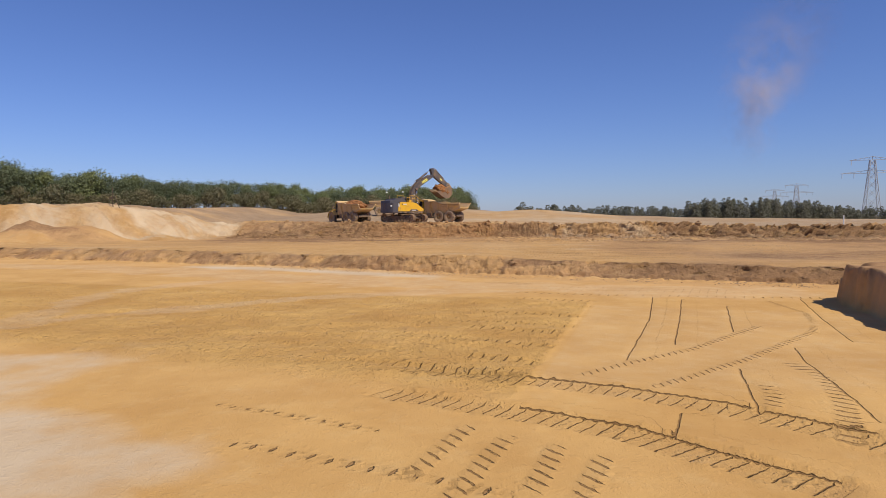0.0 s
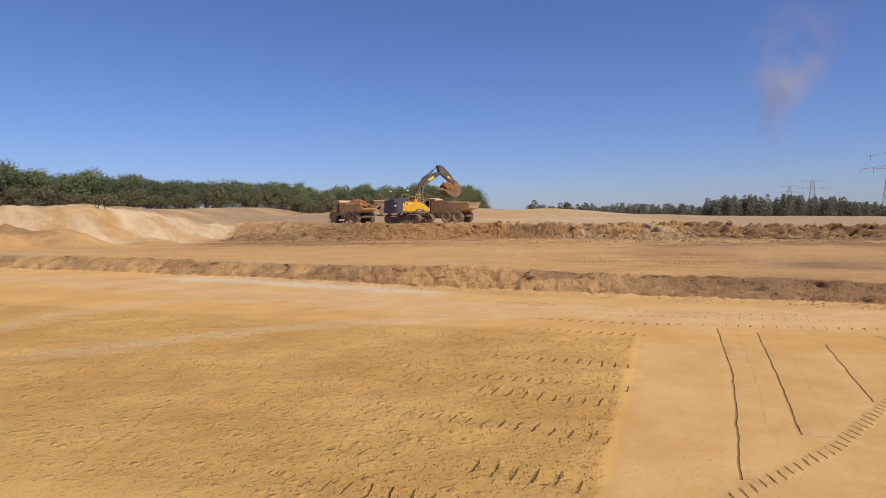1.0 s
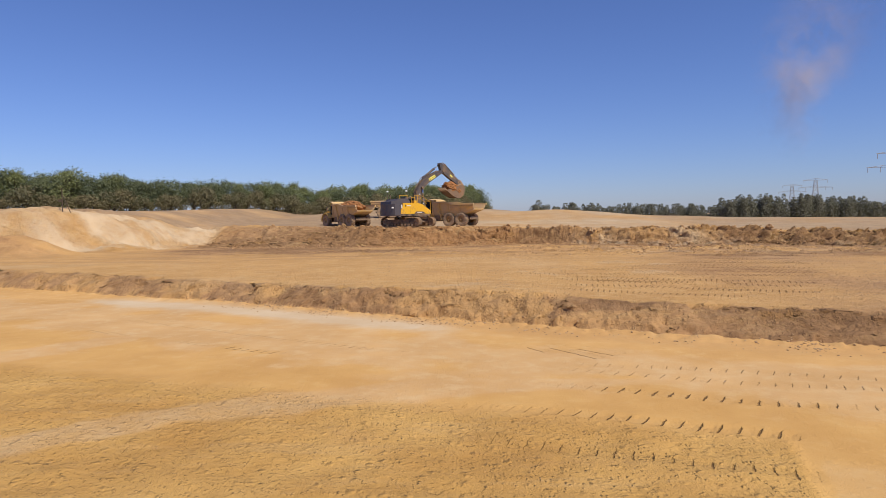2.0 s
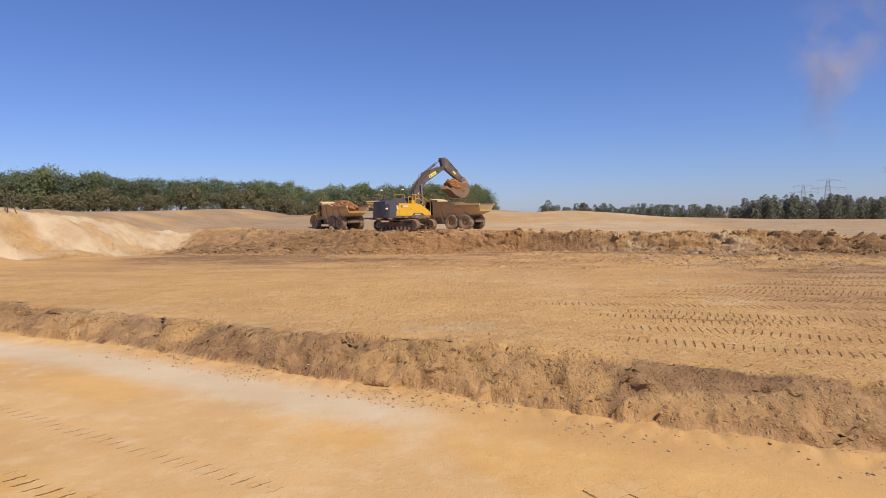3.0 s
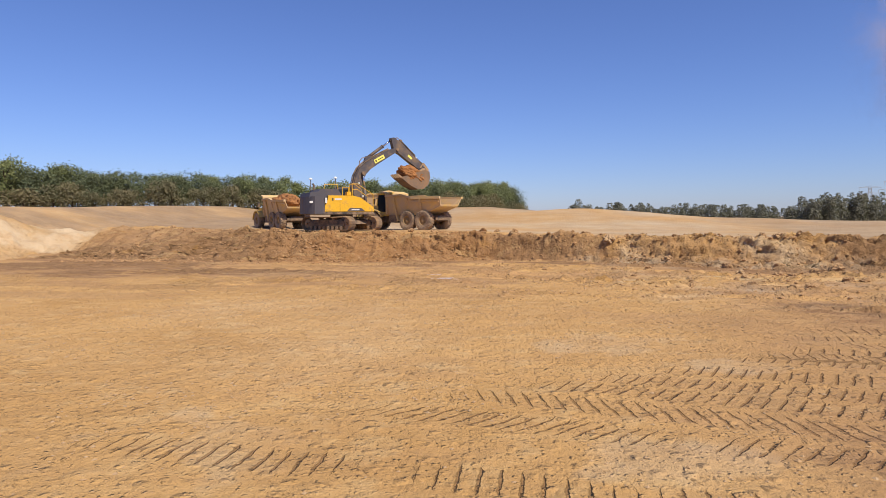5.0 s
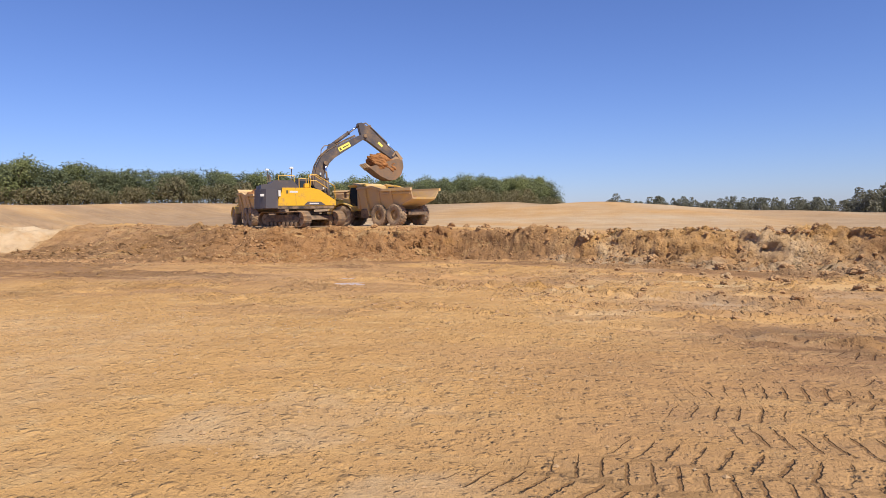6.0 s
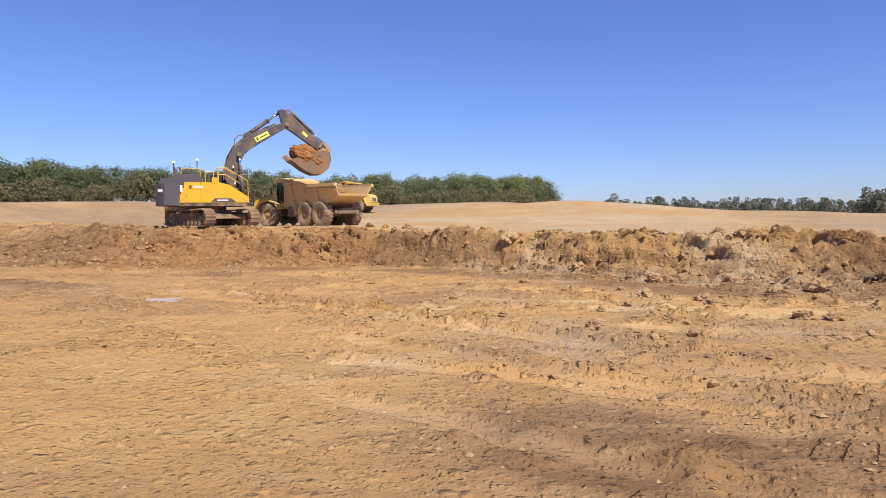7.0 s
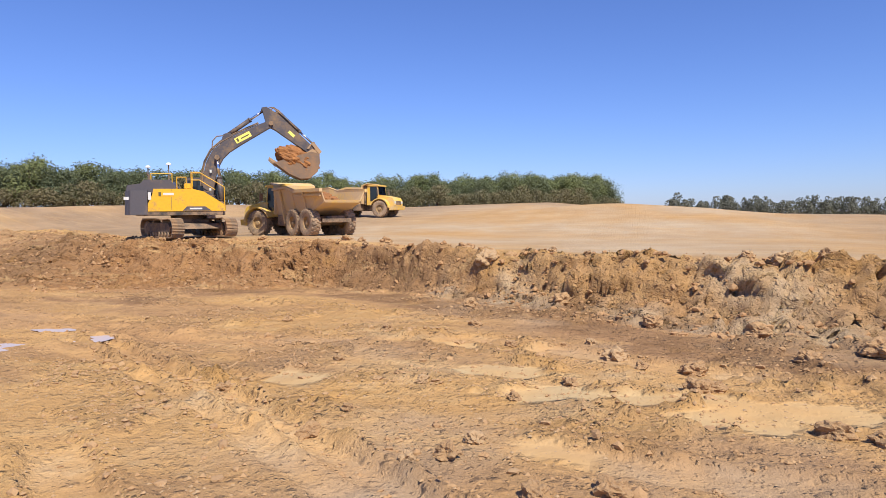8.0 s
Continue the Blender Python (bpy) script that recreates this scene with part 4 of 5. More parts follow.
def wood_places(points, gap, rows, h0, h1, w):
    out = []
    for (ax, ay, ah), (bx, by, bh) in zip(points, points[1:]):
        n = max(1, int(math.dist((ax, ay), (bx, by)) / gap))
        for k in range(n):
            for r in range(rows):
                f = (k + rng.uniform()) / n
                h = (ah + (bh - ah) * f) * rng.uniform(h0, h1)
                out.append((ax + (bx - ax) * f + rng.uniform(-2, 2), ay + (by - ay) * f + r * gap + rng.uniform(-2, 2), -0.2, h, w * rng.uniform(0.7, 1.3)))
    xs, ys = np.array([p[0] for p in out]), np.array([p[1] for p in out])
    zs = terrain(xs, ys)[0]
    return [(x, y, float(z) - 0.3, h, w) for (x, y, _, h, w), z in zip(out, zs)]


far_wood("far_woods", wood_places(((27, 204, 5.0), (75, 206, 5.2), (130, 215, 5.6), (200, 208, 6), (300, 190, 8)), 1.5, 3, 0.5, 0.95, 1.9),
         "low grey-green line of woods beyond the pit")
far_wood("pine_wood", wood_places(((62, 157, 3.6), (67, 158, 5.2), (78, 160, 5.8), (92, 162, 5.6), (101, 163, 5.0), (108, 163, 3.2)), 1.2, 4, 0.7, 1.05, 1.5),
         "dark pine wood beyond the pit")


# ---- excavator: x ahead along the boom, y to its left, z up from the ground ----
def plate_with_bars(parent, m, size, mat, bars):
    """A flat decal with plain bars on it, in its own plane x (along), z (up), facing -y."""
    w, h = size
    plate = part("decal_plate", box(bmesh.new(), 0, w, -0.006, 0.002, 0, h), mat, parent, m=m)
    for x0, x1, z0, z1, bar_mat in bars:
        part("decal_bar", box(bmesh.new(), x0 * w, x1 * w, -0.012, -0.004, z0 * h, z1 * h), bar_mat, plate, m=m)
    return plate


def ribbon(bm, points, thick, y0, y1):
    """A bent box beam: centre points in x and z with the depth of the beam at each."""
    up, low = [], []
    for i, (x, z) in enumerate(points):
        a, b = points[max(0, i - 1)], points[min(len(points) - 1, i + 1)]
        dx, dz = b[0] - a[0], b[1] - a[1]
        n = math.hypot(dx, dz)
        up.append((x - dz / n * thick[i] / 2, z + dx / n * thick[i] / 2))
        low.append((x + dz / n * thick[i] / 2, z - dx / n * thick[i] / 2))
    a = [[bm.verts.new((x, y, z)) for x, z in side] for side in (up, low) for y in (y0, y1)]
    u0, u1, l0, l1 = a
    for i in range(len(points) - 1):
        for p, q in ((u0, u1), (u1, l1), (l1, l0), (l0, u0)):
            bm.faces.new((p[i], p[i + 1], q[i + 1], q[i]))
    bm.faces.new((u0[0], u1[0], l1[0], l0[0]))
    bm.faces.new((u0[-1], l0[-1], l1[-1], u1[-1]))
    return bm


def cylinder_pair(parent, a, b, r, y, name, split=0.58):
    a, b = Vector((a[0], y, a[1])), Vector((b[0], y, b[1]))
    mid = a.lerp(b, split)
    barrel = part(name, rod(rod(bmesh.new(), a, mid, r, 16), mid, mid + (b - a).normalized() * 0.10, r * 1.15, 16), BOOM_GREY, parent, flat=False)
    part("rod", rod(bmesh.new(), mid, b, r * 0.55, 14), CHROME, barrel, "bright chrome piston rod", flat=False)
    for p in (a, b):
        part("eye_end", rod(bmesh.new(), p - Vector((0, r * 1.2, 0)), p + Vector((0, r * 1.2, 0)), r * 1.1, 14), BLACK, barrel)
    return barrel


def make_excavator():
    ex = new("excavator")
    under = pose(0, 0, 0, 0, 0, -65)
    # undercarriage
    bm = bmesh.new()
    box(bm, -0.85, 0.85, -0.8, 0.8, 0.5, 0.95)
    prism(bm, ((-1.5, 0.45), (-0.5, 0.45), (-0.4, 0.85), (-1.4, 0.7)), -1.2, 1.2)
    prism(bm, ((1.5, 0.45), (0.5, 0.45), (0.4, 0.85), (1.4, 0.7)), -1.2, 1.2)
    part("car_body", bm, BLACK, ex, m=under, bevel=0.03)
    part("slew_ring", rod(bmesh.new(), (0, 0, 0.92), (0, 0, 1.16), 0.82, 32), BLACK, ex)
    shoe = bmesh.new()
    box(shoe, -0.098, 0.098, -0.3, 0.3, -0.012, 0.02)
    for dx in (-0.07, 0.0, 0.07):
        prism(shoe, ((dx - 0.014, 0.018), (dx + 0.014, 0.018), (dx + 0.008, 0.052), (dx - 0.008, 0.052)), -0.3, 0.3)
    shoe_mesh = bpy.data.meshes.new("track_shoe")
    bmesh.ops.recalc_face_normals(shoe, faces=shoe.faces)
    shoe.to_mesh(shoe_mesh)
    shoe.free()
    shoe_mesh.materials.append(STEEL)
    half, r = 2.05, 0.44
    for side in (-1, 1):
        y = side * 1.37
        bm = bmesh.new()
        prism(bm, ((-1.8, 0.3), (1.8, 0.3), (1.9, 0.55), (1.5, 0.78), (-1.5, 0.78), (-1.9, 0.55)), y - 0.2, y + 0.2)
        track = part("track", bm, BLACK, ex, "muddy steel crawler track", m=under, bevel=0.02)
        for k in range(8):
            x = -1.55 + k * 3.1 / 7
            part("track_roller", rod(bmesh.new(), (x, y - 0.22, 0.2), (x, y + 0.22, 0.2), 0.13, 14), STEEL, track, m=under)
        for x in (-0.7, 0.7):
            part("carrier_roller", rod(bmesh.new(), (x, y - 0.18, 0.84), (x, y + 0.18, 0.84), 0.09, 12), STEEL, track, m=under)
        part("idler", lathe(bmesh.new(), ((0.1, -0.12), (0.38, -0.1), (0.38, 0.1), (0.1, 0.12)), 24, (half, y, 0.5)), STEEL, track, m=under)
        part("sprocket", lathe(bmesh.new(), ((0.08, -0.14), (0.3, -0.14), (0.4, -0.05), (0.4, 0.05), (0.3, 0.14), (0.08, 0.14)), 24, (-half, y, 0.5)), STEEL, track, m=under)
        length = 4 * half + 2 * math.pi * r
        count = int(length / 0.205)
        for k in range(count):
            s = k * length / count
            if s < 2 * half:
                x, z, turn = -half + s, 0.5 + r + 0.03 - 0.05 * math.sin(math.pi * s / (2 * half)), 0.0
            elif s < 2 * half + math.pi * r:
                a = (s - 2 * half) / r
                x, z, turn = half + r * math.sin(a), 0.5 + r * math.cos(a), math.degrees(a)
            elif s < 4 * half + math.pi * r:
                x, z, turn = half - (s - 2 * half - math.pi * r), 0.5 - r, 180.0
            else:
                a = (s - 4 * half - math.pi * r) / r
                x, z, turn = -half - r * math.sin(a), 0.5 - r * math.cos(a), 180 + math.degrees(a)
            shared("track_shoe", shoe_mesh, track, under @ pose(x, y, z, 0, turn, 0))
    # upper body
    bm = bmesh.new()
    prism(bm, ((-2.3, 1.16), (1.85, 1.16), (1.85, 1.36), (-2.3, 1.36)), -1.45, 1.45)
    part("deck", bm, BLACK, ex, bevel=0.03)
    bm = bmesh.new()
    outline = []
    for k in range(13):
        a = math.radians(-62 + 124 * k / 12)
        outline.append((-3.0 + 1.5 * (1 - math.cos(a)) * 0.6, 1.66 * math.sin(a) / math.sin(math.radians(62))))
    a_ring = [bm.verts.new((x, y, 1.2)) for x, y in outline] + [bm.verts.new((-1.74, 1.5, 1.2)), bm.verts.new((-1.74, -1.5, 1.2))]
    b_ring = [bm.verts.new((x + 0.05, y * 0.97, 2.42)) for x, y in outline] + [bm.verts.new((-1.74, 1.46, 2.42)), bm.verts.new((-1.74, -1.46, 2.42))]
    bm.faces.new(a_ring[::-1]), bm.faces.new(b_ring)
    for i in range(len(a_ring)):
        j = (i + 1) % len(a_ring)
        bm.faces.new((a_ring[i], a_ring[j], b_ring[j], b_ring[i]))
    weight = part("counterweight", bm, GREY, ex, "dark grey rounded cast counterweight", bevel=0.07)
    part("decal_bar", box(bmesh.new(), -2.82, -2.45, -1.5, -1.44, 1.95, 2.10), DECAL_PALE, weight, m=pose(0, 0, 0, 0, 0, 0))
    part("decal_bar", box(bmesh.new(), -2.3, -1.9, -1.505, -1.44, 1.9, 2.1), DECAL_RED, weight)
    part("reflector", box(bmesh.new(), -2.5, -2.3, -1.53, -1.46, 1.28, 1.42), DECAL_YELLOW, weight)
    hood = part("engine_hood", prism(bmesh.new(), ((-2.75, 2.38), (-2.7, 2.7), (-2.1, 2.78), (-1.9, 2.98), (-0.7, 2.98), (-0.4, 2.6), (-0.4, 2.3), (-2.75, 2.3)), -1.2, 1.2),
                GREY, ex, "dark grey engine cover", bevel=0.06)
    for k in range(5):
        part("vent_slat", box(bmesh.new(), -1.75 + k * 0.22, -1.62 + k * 0.22, -0.6, 0.6, 2.97, 3.0), BLACK, hood)
    part("exhaust", pipe(bmesh.new(), ((-1.9, 0.5, 2.9), (-1.9, 0.5, 3.3), (-2.0, 0.5, 3.42)), 0.07, 12), BLACK, ex)
    # right side, with a sloping nose; left side behind the cab
    panel_outline = ((-1.72, 1.36), (1.98, 1.36), (1.98, 1.66), (0.95, 2.36), (0.4, 2.5), (-1.45, 2.5), (-1.5, 2.2), (-1.72, 1.75))
    side = part("side_panel", prism(bmesh.new(), panel_outline, -1.48, -0.72), YELLOW, ex, "yellow side cover with a sloping nose", bevel=0.05)
    part("door_seam", box(bmesh.new(), -0.62, -0.60, -1.486, -1.478, 1.42, 2.5), BLACK, side)
    part("louvre", prism(bmesh.new(), ((-0.1, 1.38), (0.12, 1.6), (1.0, 1.6), (1.3, 1.38)), -1.488, -1.476), GREY, side)
    part("decal_bar", box(bmesh.new(), 0.25, 0.85, -1.496, -1.486, 1.45, 1.53), DECAL_PALE, side)
    plate_with_bars(side, pose(-1.25, -1.482, 2.1), (0.8, 0.26), YELLOW, ((0.05, 0.2, 0.1, 0.9, DECAL_DARK), (0.32, 0.95, 0.3, 0.75, DECAL_PALE)))
    part("label_plate", box(bmesh.new(), -1.7, -1.56, -1.498, -1.42, 1.95, 2.33), DECAL_PALE, side, "white warning label")
    part("left_panel", prism(bmesh.new(), ((-1.72, 1.36), (-0.45, 1.36), (-0.45, 2.5), (-1.6, 2.5), (-1.72, 2.2)), 0.72, 1.48), YELLOW, ex, bevel=0.05)
    part("frame_web", prism(bmesh.new(), ((-0.4, 1.3), (1.75, 1.3), (1.5, 2.0), (1.15, 2.4), (0.6, 2.35), (-0.4, 1.9)), -0.55, 0.55), GREY, ex, bevel=0.03)
    # cab on the left
    cab = part("cab", prism(bmesh.new(), ((-0.1, 1.4), (1.75, 1.4), (1.85, 1.9), (1.55, 3.1), (1.35, 3.2), (-0.05, 3.2)), 0.62, 1.5), GREY, ex, "dark grey operator's cab", bevel=0.05)
    part("side_window", prism(bmesh.new(), ((0.0, 2.0), (0.75, 2.0), (0.75, 3.05), (0.0, 3.05)), 1.49, 1.51), GLASS, cab)
    part("side_window", prism(bmesh.new(), ((0.85, 1.75), (1.7, 1.75), (1.72, 1.95), (1.45, 3.02), (0.85, 3.05)), 1.49, 1.51), GLASS, cab)
    part("side_window", prism(bmesh.new(), ((0.0, 2.3), (1.62, 2.3), (1.45, 3.02), (0.0, 3.05)), 0.605, 0.63), GLASS, cab)
    wind = bmesh.new()
    a = [wind.verts.new(p) for p in ((1.872, 0.7, 1.95), (1.872, 1.42, 1.95), (1.585, 1.42, 3.08), (1.585, 0.7, 3.08))]
    wind.faces.new(a)
    bmesh.ops.solidify(wind, geom=wind.faces[:], thickness=0.02)
    part("windscreen", wind, GLASS, cab)
    part("mirror", box(bmesh.new(), 1.6, 1.66, 1.5, 1.72, 2.5, 2.85), BLACK, cab)
    # rails, steps, lamps and masts
    def rail(points, name="handrail"):
        return part(name, pipe(bmesh.new(), points, 0.022), YELLOW, ex)
    rail(((0.35, -1.4, 2.5), (0.35, -1.4, 3.35), (0.75, -1.4, 3.35), (1.95, -1.4, 2.6), (1.95, -1.4, 1.5)))
    rail(((0.35, -0.8, 2.5), (0.35, -0.8, 3.35), (0.75, -0.8, 3.35), (1.2, -0.8, 3.05)))
    rail(((-0.35, -1.3, 2.5), (-0.35, -1.3, 3.1), (0.1, -1.3, 3.1), (0.1, -1.3, 2.5)))
    rail(((-1.6, -1.0, 2.8), (-1.6, -1.0, 3.3), (-0.6, -1.0, 3.3), (-0.6, -1.0, 2.5)))
    rail(((0.35, -1.4, 2.95), (0.75, -1.4, 2.95), (1.5, -1.4, 2.45)))
    part("tool_box", box(bmesh.new(), 0.0, 0.32, -1.3, -0.8, 2.52, 2.78), YELLOW, ex, bevel=0.02)
    for k in range(3):
        part("step", box(bmesh.new(), 0.95 + 0.3 * k, 1.2 + 0.3 * k, -1.42, -1.0, 2.36 - 0.22 * k, 2.39 - 0.22 * k), BLACK, ex)
    for y, x in ((-0.95, -0.75), (0.95, -2.0)):
        mast = part("antenna_mast", rod(bmesh.new(), (x, y, 2.8), (x, y, 3.75), 0.03, 10), BLACK, ex)
        part("antenna", lathe(bmesh.new(), ((0.001, 3.74), (0.13, 3.74), (0.13, 3.8), (0.06, 3.86), (0.001, 3.86)), 16), WHITE, mast,
             "white positioning antenna", m=pose(x, y, 0) @ Matrix(((1, 0, 0, 0), (0, 0, 1, 0), (0, 1, 0, 0), (0, 0, 0, 1))))
    part("work_lamp", box(bmesh.new(), 1.2, 1.3, -1.2, -1.0, 2.42, 2.55), LAMP_GLASS, ex)
    # boom, stick and bucket
    centre = [(1.12, 2.05), (1.12, 2.7), (1.18, 3.25), (1.34, 3.85), (1.62, 4.38), (2.05, 4.78), (2.65, 5.15), (3.3, 5.52), (3.9, 5.85), (4.45, 6.12)]
    thick = [0.42, 0.56, 0.62, 0.66, 0.67, 0.62, 0.56, 0.5, 0.42, 0.32]
    boom = part("boom", ribbon(bmesh.new(), centre, thick, -0.3, 0.3), BOOM_GREY, ex, "dark grey bent boom", bevel=0.03)
    part("boom_lug", prism(bmesh.new(), ((1.75, 4.95), (2.45, 5.3), (2.3, 5.55), (1.95, 5.5)), -0.16, 0.16), BOOM_GREY, boom, bevel=0.02)
    part("boom_pin", rod(bmesh.new(), (4.42, -0.38, 6.1), (4.42, 0.38, 6.1), 0.12, 16), BLACK, boom)
    part("boom_pin", rod(bmesh.new(), (1.6, -0.44, 4.2), (1.6, 0.44, 4.2), 0.12, 16), STEEL, boom)
    plate_with_bars(boom, pose(2.62, -0.304, 4.96) @ pose(0, 0, 0, 0, -29, 0), (0.9, 0.3), DECAL_YELLOW,
                    ((0.1, 0.22, 0.2, 0.8, DECAL_DARK), (0.36, 0.88, 0.38, 0.58, DECAL_DARK)))
    for k, off in enumerate((0.02, 0.10, 0.05, 0.07)):
        pts = []
        for (x, z), t in zip(centre[1:-1], thick[1:-1]):
            i = centre.index((x, z))
            a, b = centre[i - 1], centre[i + 1]
            n = math.hypot(b[0] - a[0], b[1] - a[1])
            pts.append((x - (b[1] - a[1]) / n * (t / 2 + 0.03 + off), -0.24 + 0.15 * k, z + (b[0] - a[0]) / n * (t / 2 + 0.03 + off)))
        part("hydraulic_hose", pipe(bmesh.new(), pts, 0.03), BLACK, boom)
    part("hydraulic_hose", pipe(bmesh.new(), ((1.35, -0.2, 4.75), (1.38, -0.22, 5.1), (1.6, -0.2, 5.35), (1.95, -0.15, 5.4)), 0.03), BLACK, boom)
    part("boom_lamp", box(bmesh.new(), 1.2, 1.3, -0.42, -0.3, 3.4, 3.55), LAMP_GLASS, boom)
    for y in (-0.42, 0.42):
        cylinder_pair(ex, (1.75, 1.75), (1.6, 4.2), 0.12, y, "boom_cylinder", 0.55)
    cylinder_pair(ex, (2.12, 5.42), (4.05, 6.82), 0.12, 0.0, "arm_cylinder", 0.6)
    stick_outline = ((3.95, 6.95), (4.2, 7.0), (4.85, 6.6), (6.75, 4.78), (6.7, 4.5), (6.45, 4.48), (4.62, 5.78), (4.25, 5.95), (4.12, 6.3))
    stick = part("stick", prism(bmesh.new(), stick_outline, -0.24, 0.24), BOOM_GREY, ex, "dark grey dipper stick", bevel=0.03)
    part("decal_plate", box(bmesh.new(), -0.2, 0.2, -0.248, -0.238, -0.08, 0.08), DECAL_YELLOW, stick, m=pose(5.5, 0, 5.55, 0, 42, 0))
    part("hydraulic_hose", pipe(bmesh.new(), ((4.1, -0.1, 6.9), (4.5, -0.12, 7.0), (4.9, -0.12, 6.7), (5.8, -0.12, 5.85)), 0.028), BLACK, stick)
    part("hydraulic_hose", pipe(bmesh.new(), ((4.1, 0.1, 6.6), (4.6, 0.14, 7.05), (5.0, 0.14, 6.75), (6.4, 0.14, 5.3)), 0.028), BLACK, stick)
    cylinder_pair(ex, (4.8, 6.78), (6.68, 5.06), 0.1, 0.0, "bucket_cylinder", 0.6)
    bm = bmesh.new()
    for y in (-0.28, 0.28):
        prism(bm, ((6.42, 5.0), (6.6, 5.06), (7.0, 4.55), (6.85, 4.42)), y - 0.03, y + 0.03)
        prism(bm, ((6.42, 5.02), (6.55, 5.1), (6.3, 4.7), (6.18, 4.72)), y - 0.03, y + 0.03)
    part("bucket_linkage", bm, STEEL, ex, m=pose(0.12, 0, 0.04))
    shell = ((6.5, 4.55), (6.92, 4.45), (6.98, 4.0), (6.82, 3.45), (6.4, 3.1), (5.9, 3.08), (5.3, 3.35), (4.5, 3.95))
    bm = bmesh.new()
    inner = [(x + (5.95 - x) * 0.08, z + (4.1 - z) * 0.08) for x, z in shell]
    prism(bm, list(shell) + inner[::-1], -0.72, 0.72)
    bucket = part("bucket", bm, MUDDY_STEEL, ex, "worn muddy steel digging bucket")
    for y in (-0.72, 0.69):
        part("bucket_side", prism(bmesh.new(), list(shell), y, y + 0.03), MUDDY_STEEL, bucket, m=pose(0, -0.032 if y < 0 else 0.032, 0))
    for k in range(5):
        y = -0.62 + k * 0.31
        part("tooth", prism(bmesh.new(), ((4.62, 3.80), (4.70, 3.95), (4.28, 4.24), (4.24, 4.16)), y - 0.06, y + 0.06), STEEL, bucket)
    for y in (-0.25, 0.25):
        part("bucket_ear", prism(bmesh.new(), ((6.2, 4.5), (6.6, 4.75), (7.0, 4.6), (7.0, 4.1), (6.6, 4.2)), y - 0.03, y + 0.03), STEEL, bucket)
    return tagged(ex, "yellow and dark grey crawler excavator loading a dump truck", "excavator")


def lump_mesh(name, seed, subdiv, mat, stretch=(1, 1, 1), rough=0.35, scale=1.2):
    bm = bmesh.new()
    bmesh.ops.create_icosphere(bm, subdivisions=subdiv, radius=1.0)
    off = Vector((seed * 7.3, seed * 3.1, seed * 1.7))
    for v in bm.verts:
        n = v.co.normalized()
        d = 1 + rough * noise.noise(n * scale + off) * 1.3 + rough * 0.6 * noise.noise(n * scale * 2.6 + off) + rough * 0.22 * noise.noise(n * scale * 6 + off)
        v.co = Vector((n.x * stretch[0], n.y * stretch[1], n.z * stretch[2])) * d
    me = bpy.data.meshes.new(name)
    bm.to_mesh(me)
    bm.free()
    me.materials.append(mat)
    return me


EX_AT, EX_TURN = (-3.9, 82.85), 33.0
ex_z = 2.5
excavator = make_excavator()
excavator.matrix_basis = pose(EX_AT[0], EX_AT[1], ex_z, 0, 0, EX_TURN)
load = new("bucket_load", lump_mesh("bucket_load", 3, 5, LOAD, (1.2, 0.8, 0.7), 0.2, 2.0))
load.matrix_basis = pose(EX_AT[0], EX_AT[1], ex_z, 0, 0, EX_TURN) @ pose(5.76, 0, 4.1, 0, 26, 0)
tagged(load, "heap of reddish-brown soil filling the excavator bucket", "soil")


# ---- articulated dump truck: x ahead, y to its left; the rear axle at x = 0 ----
def make_wheel(truck, x, y, m=None, r=0.78, w=0.56):
    h = w / 2
    profile = ((r * 0.48, -h * 0.85), (r * 0.7, -h), (r * 0.88, -h), (r * 0.955, -h * 0.82), (r * 0.955, h * 0.82), (r * 0.88, h), (r * 0.7, h), (r * 0.48, h * 0.85))
    wheel = part("wheel", rod(bmesh.new(), (x, y - h * 0.5, r), (x, y + h * 0.5, r), r * 0.2, 18), RIM, truck, m=m)
    bm = lathe(bmesh.new(), profile, 36, (x, y, r))
    for k in range(22):
        for s in (-1, 1):
            a = 2 * math.pi * (k + 0.25 * s) / 22
            bmesh.ops.create_cube(bm, size=1, matrix=Matrix.Translation((x, y, r)) @ Matrix.Rotation(a, 4, "Y")
                                  @ Matrix.LocRotScale((0, s * h * 0.48, r * 0.965), Euler((0, 0, s * 0.35)), (r * 0.12, h * 0.92, r * 0.075)))
    part("tyre", bm, RUBBER, wheel, "dusty black tyre with deep lugs", m=m)
    o = 1 if y > 0 else -1
    rim = lathe(bmesh.new(), ((r * 0.5, -h * 0.8), (r * 0.5, h * 0.8), (r * 0.44, h * 0.8), (r * 0.42, h * 0.25 * o + 0.04), (r * 0.1, h * 0.35 * o + 0.04), (r * 0.1, h * 0.35 * o - 0.04), (r * 0.42, h * 0.25 * o - 0.04), (r * 0.44, -h * 0.8)), 28, (x, y, r))
    rim_ob = part("rim", rim, RIM, wheel, m=m)
    part("hub", rod(bmesh.new(), (x, y, r), (x, y + o * h * 0.75, r), r * 0.2, 16, r * 0.14), RIM, wheel, m=m)
    return wheel


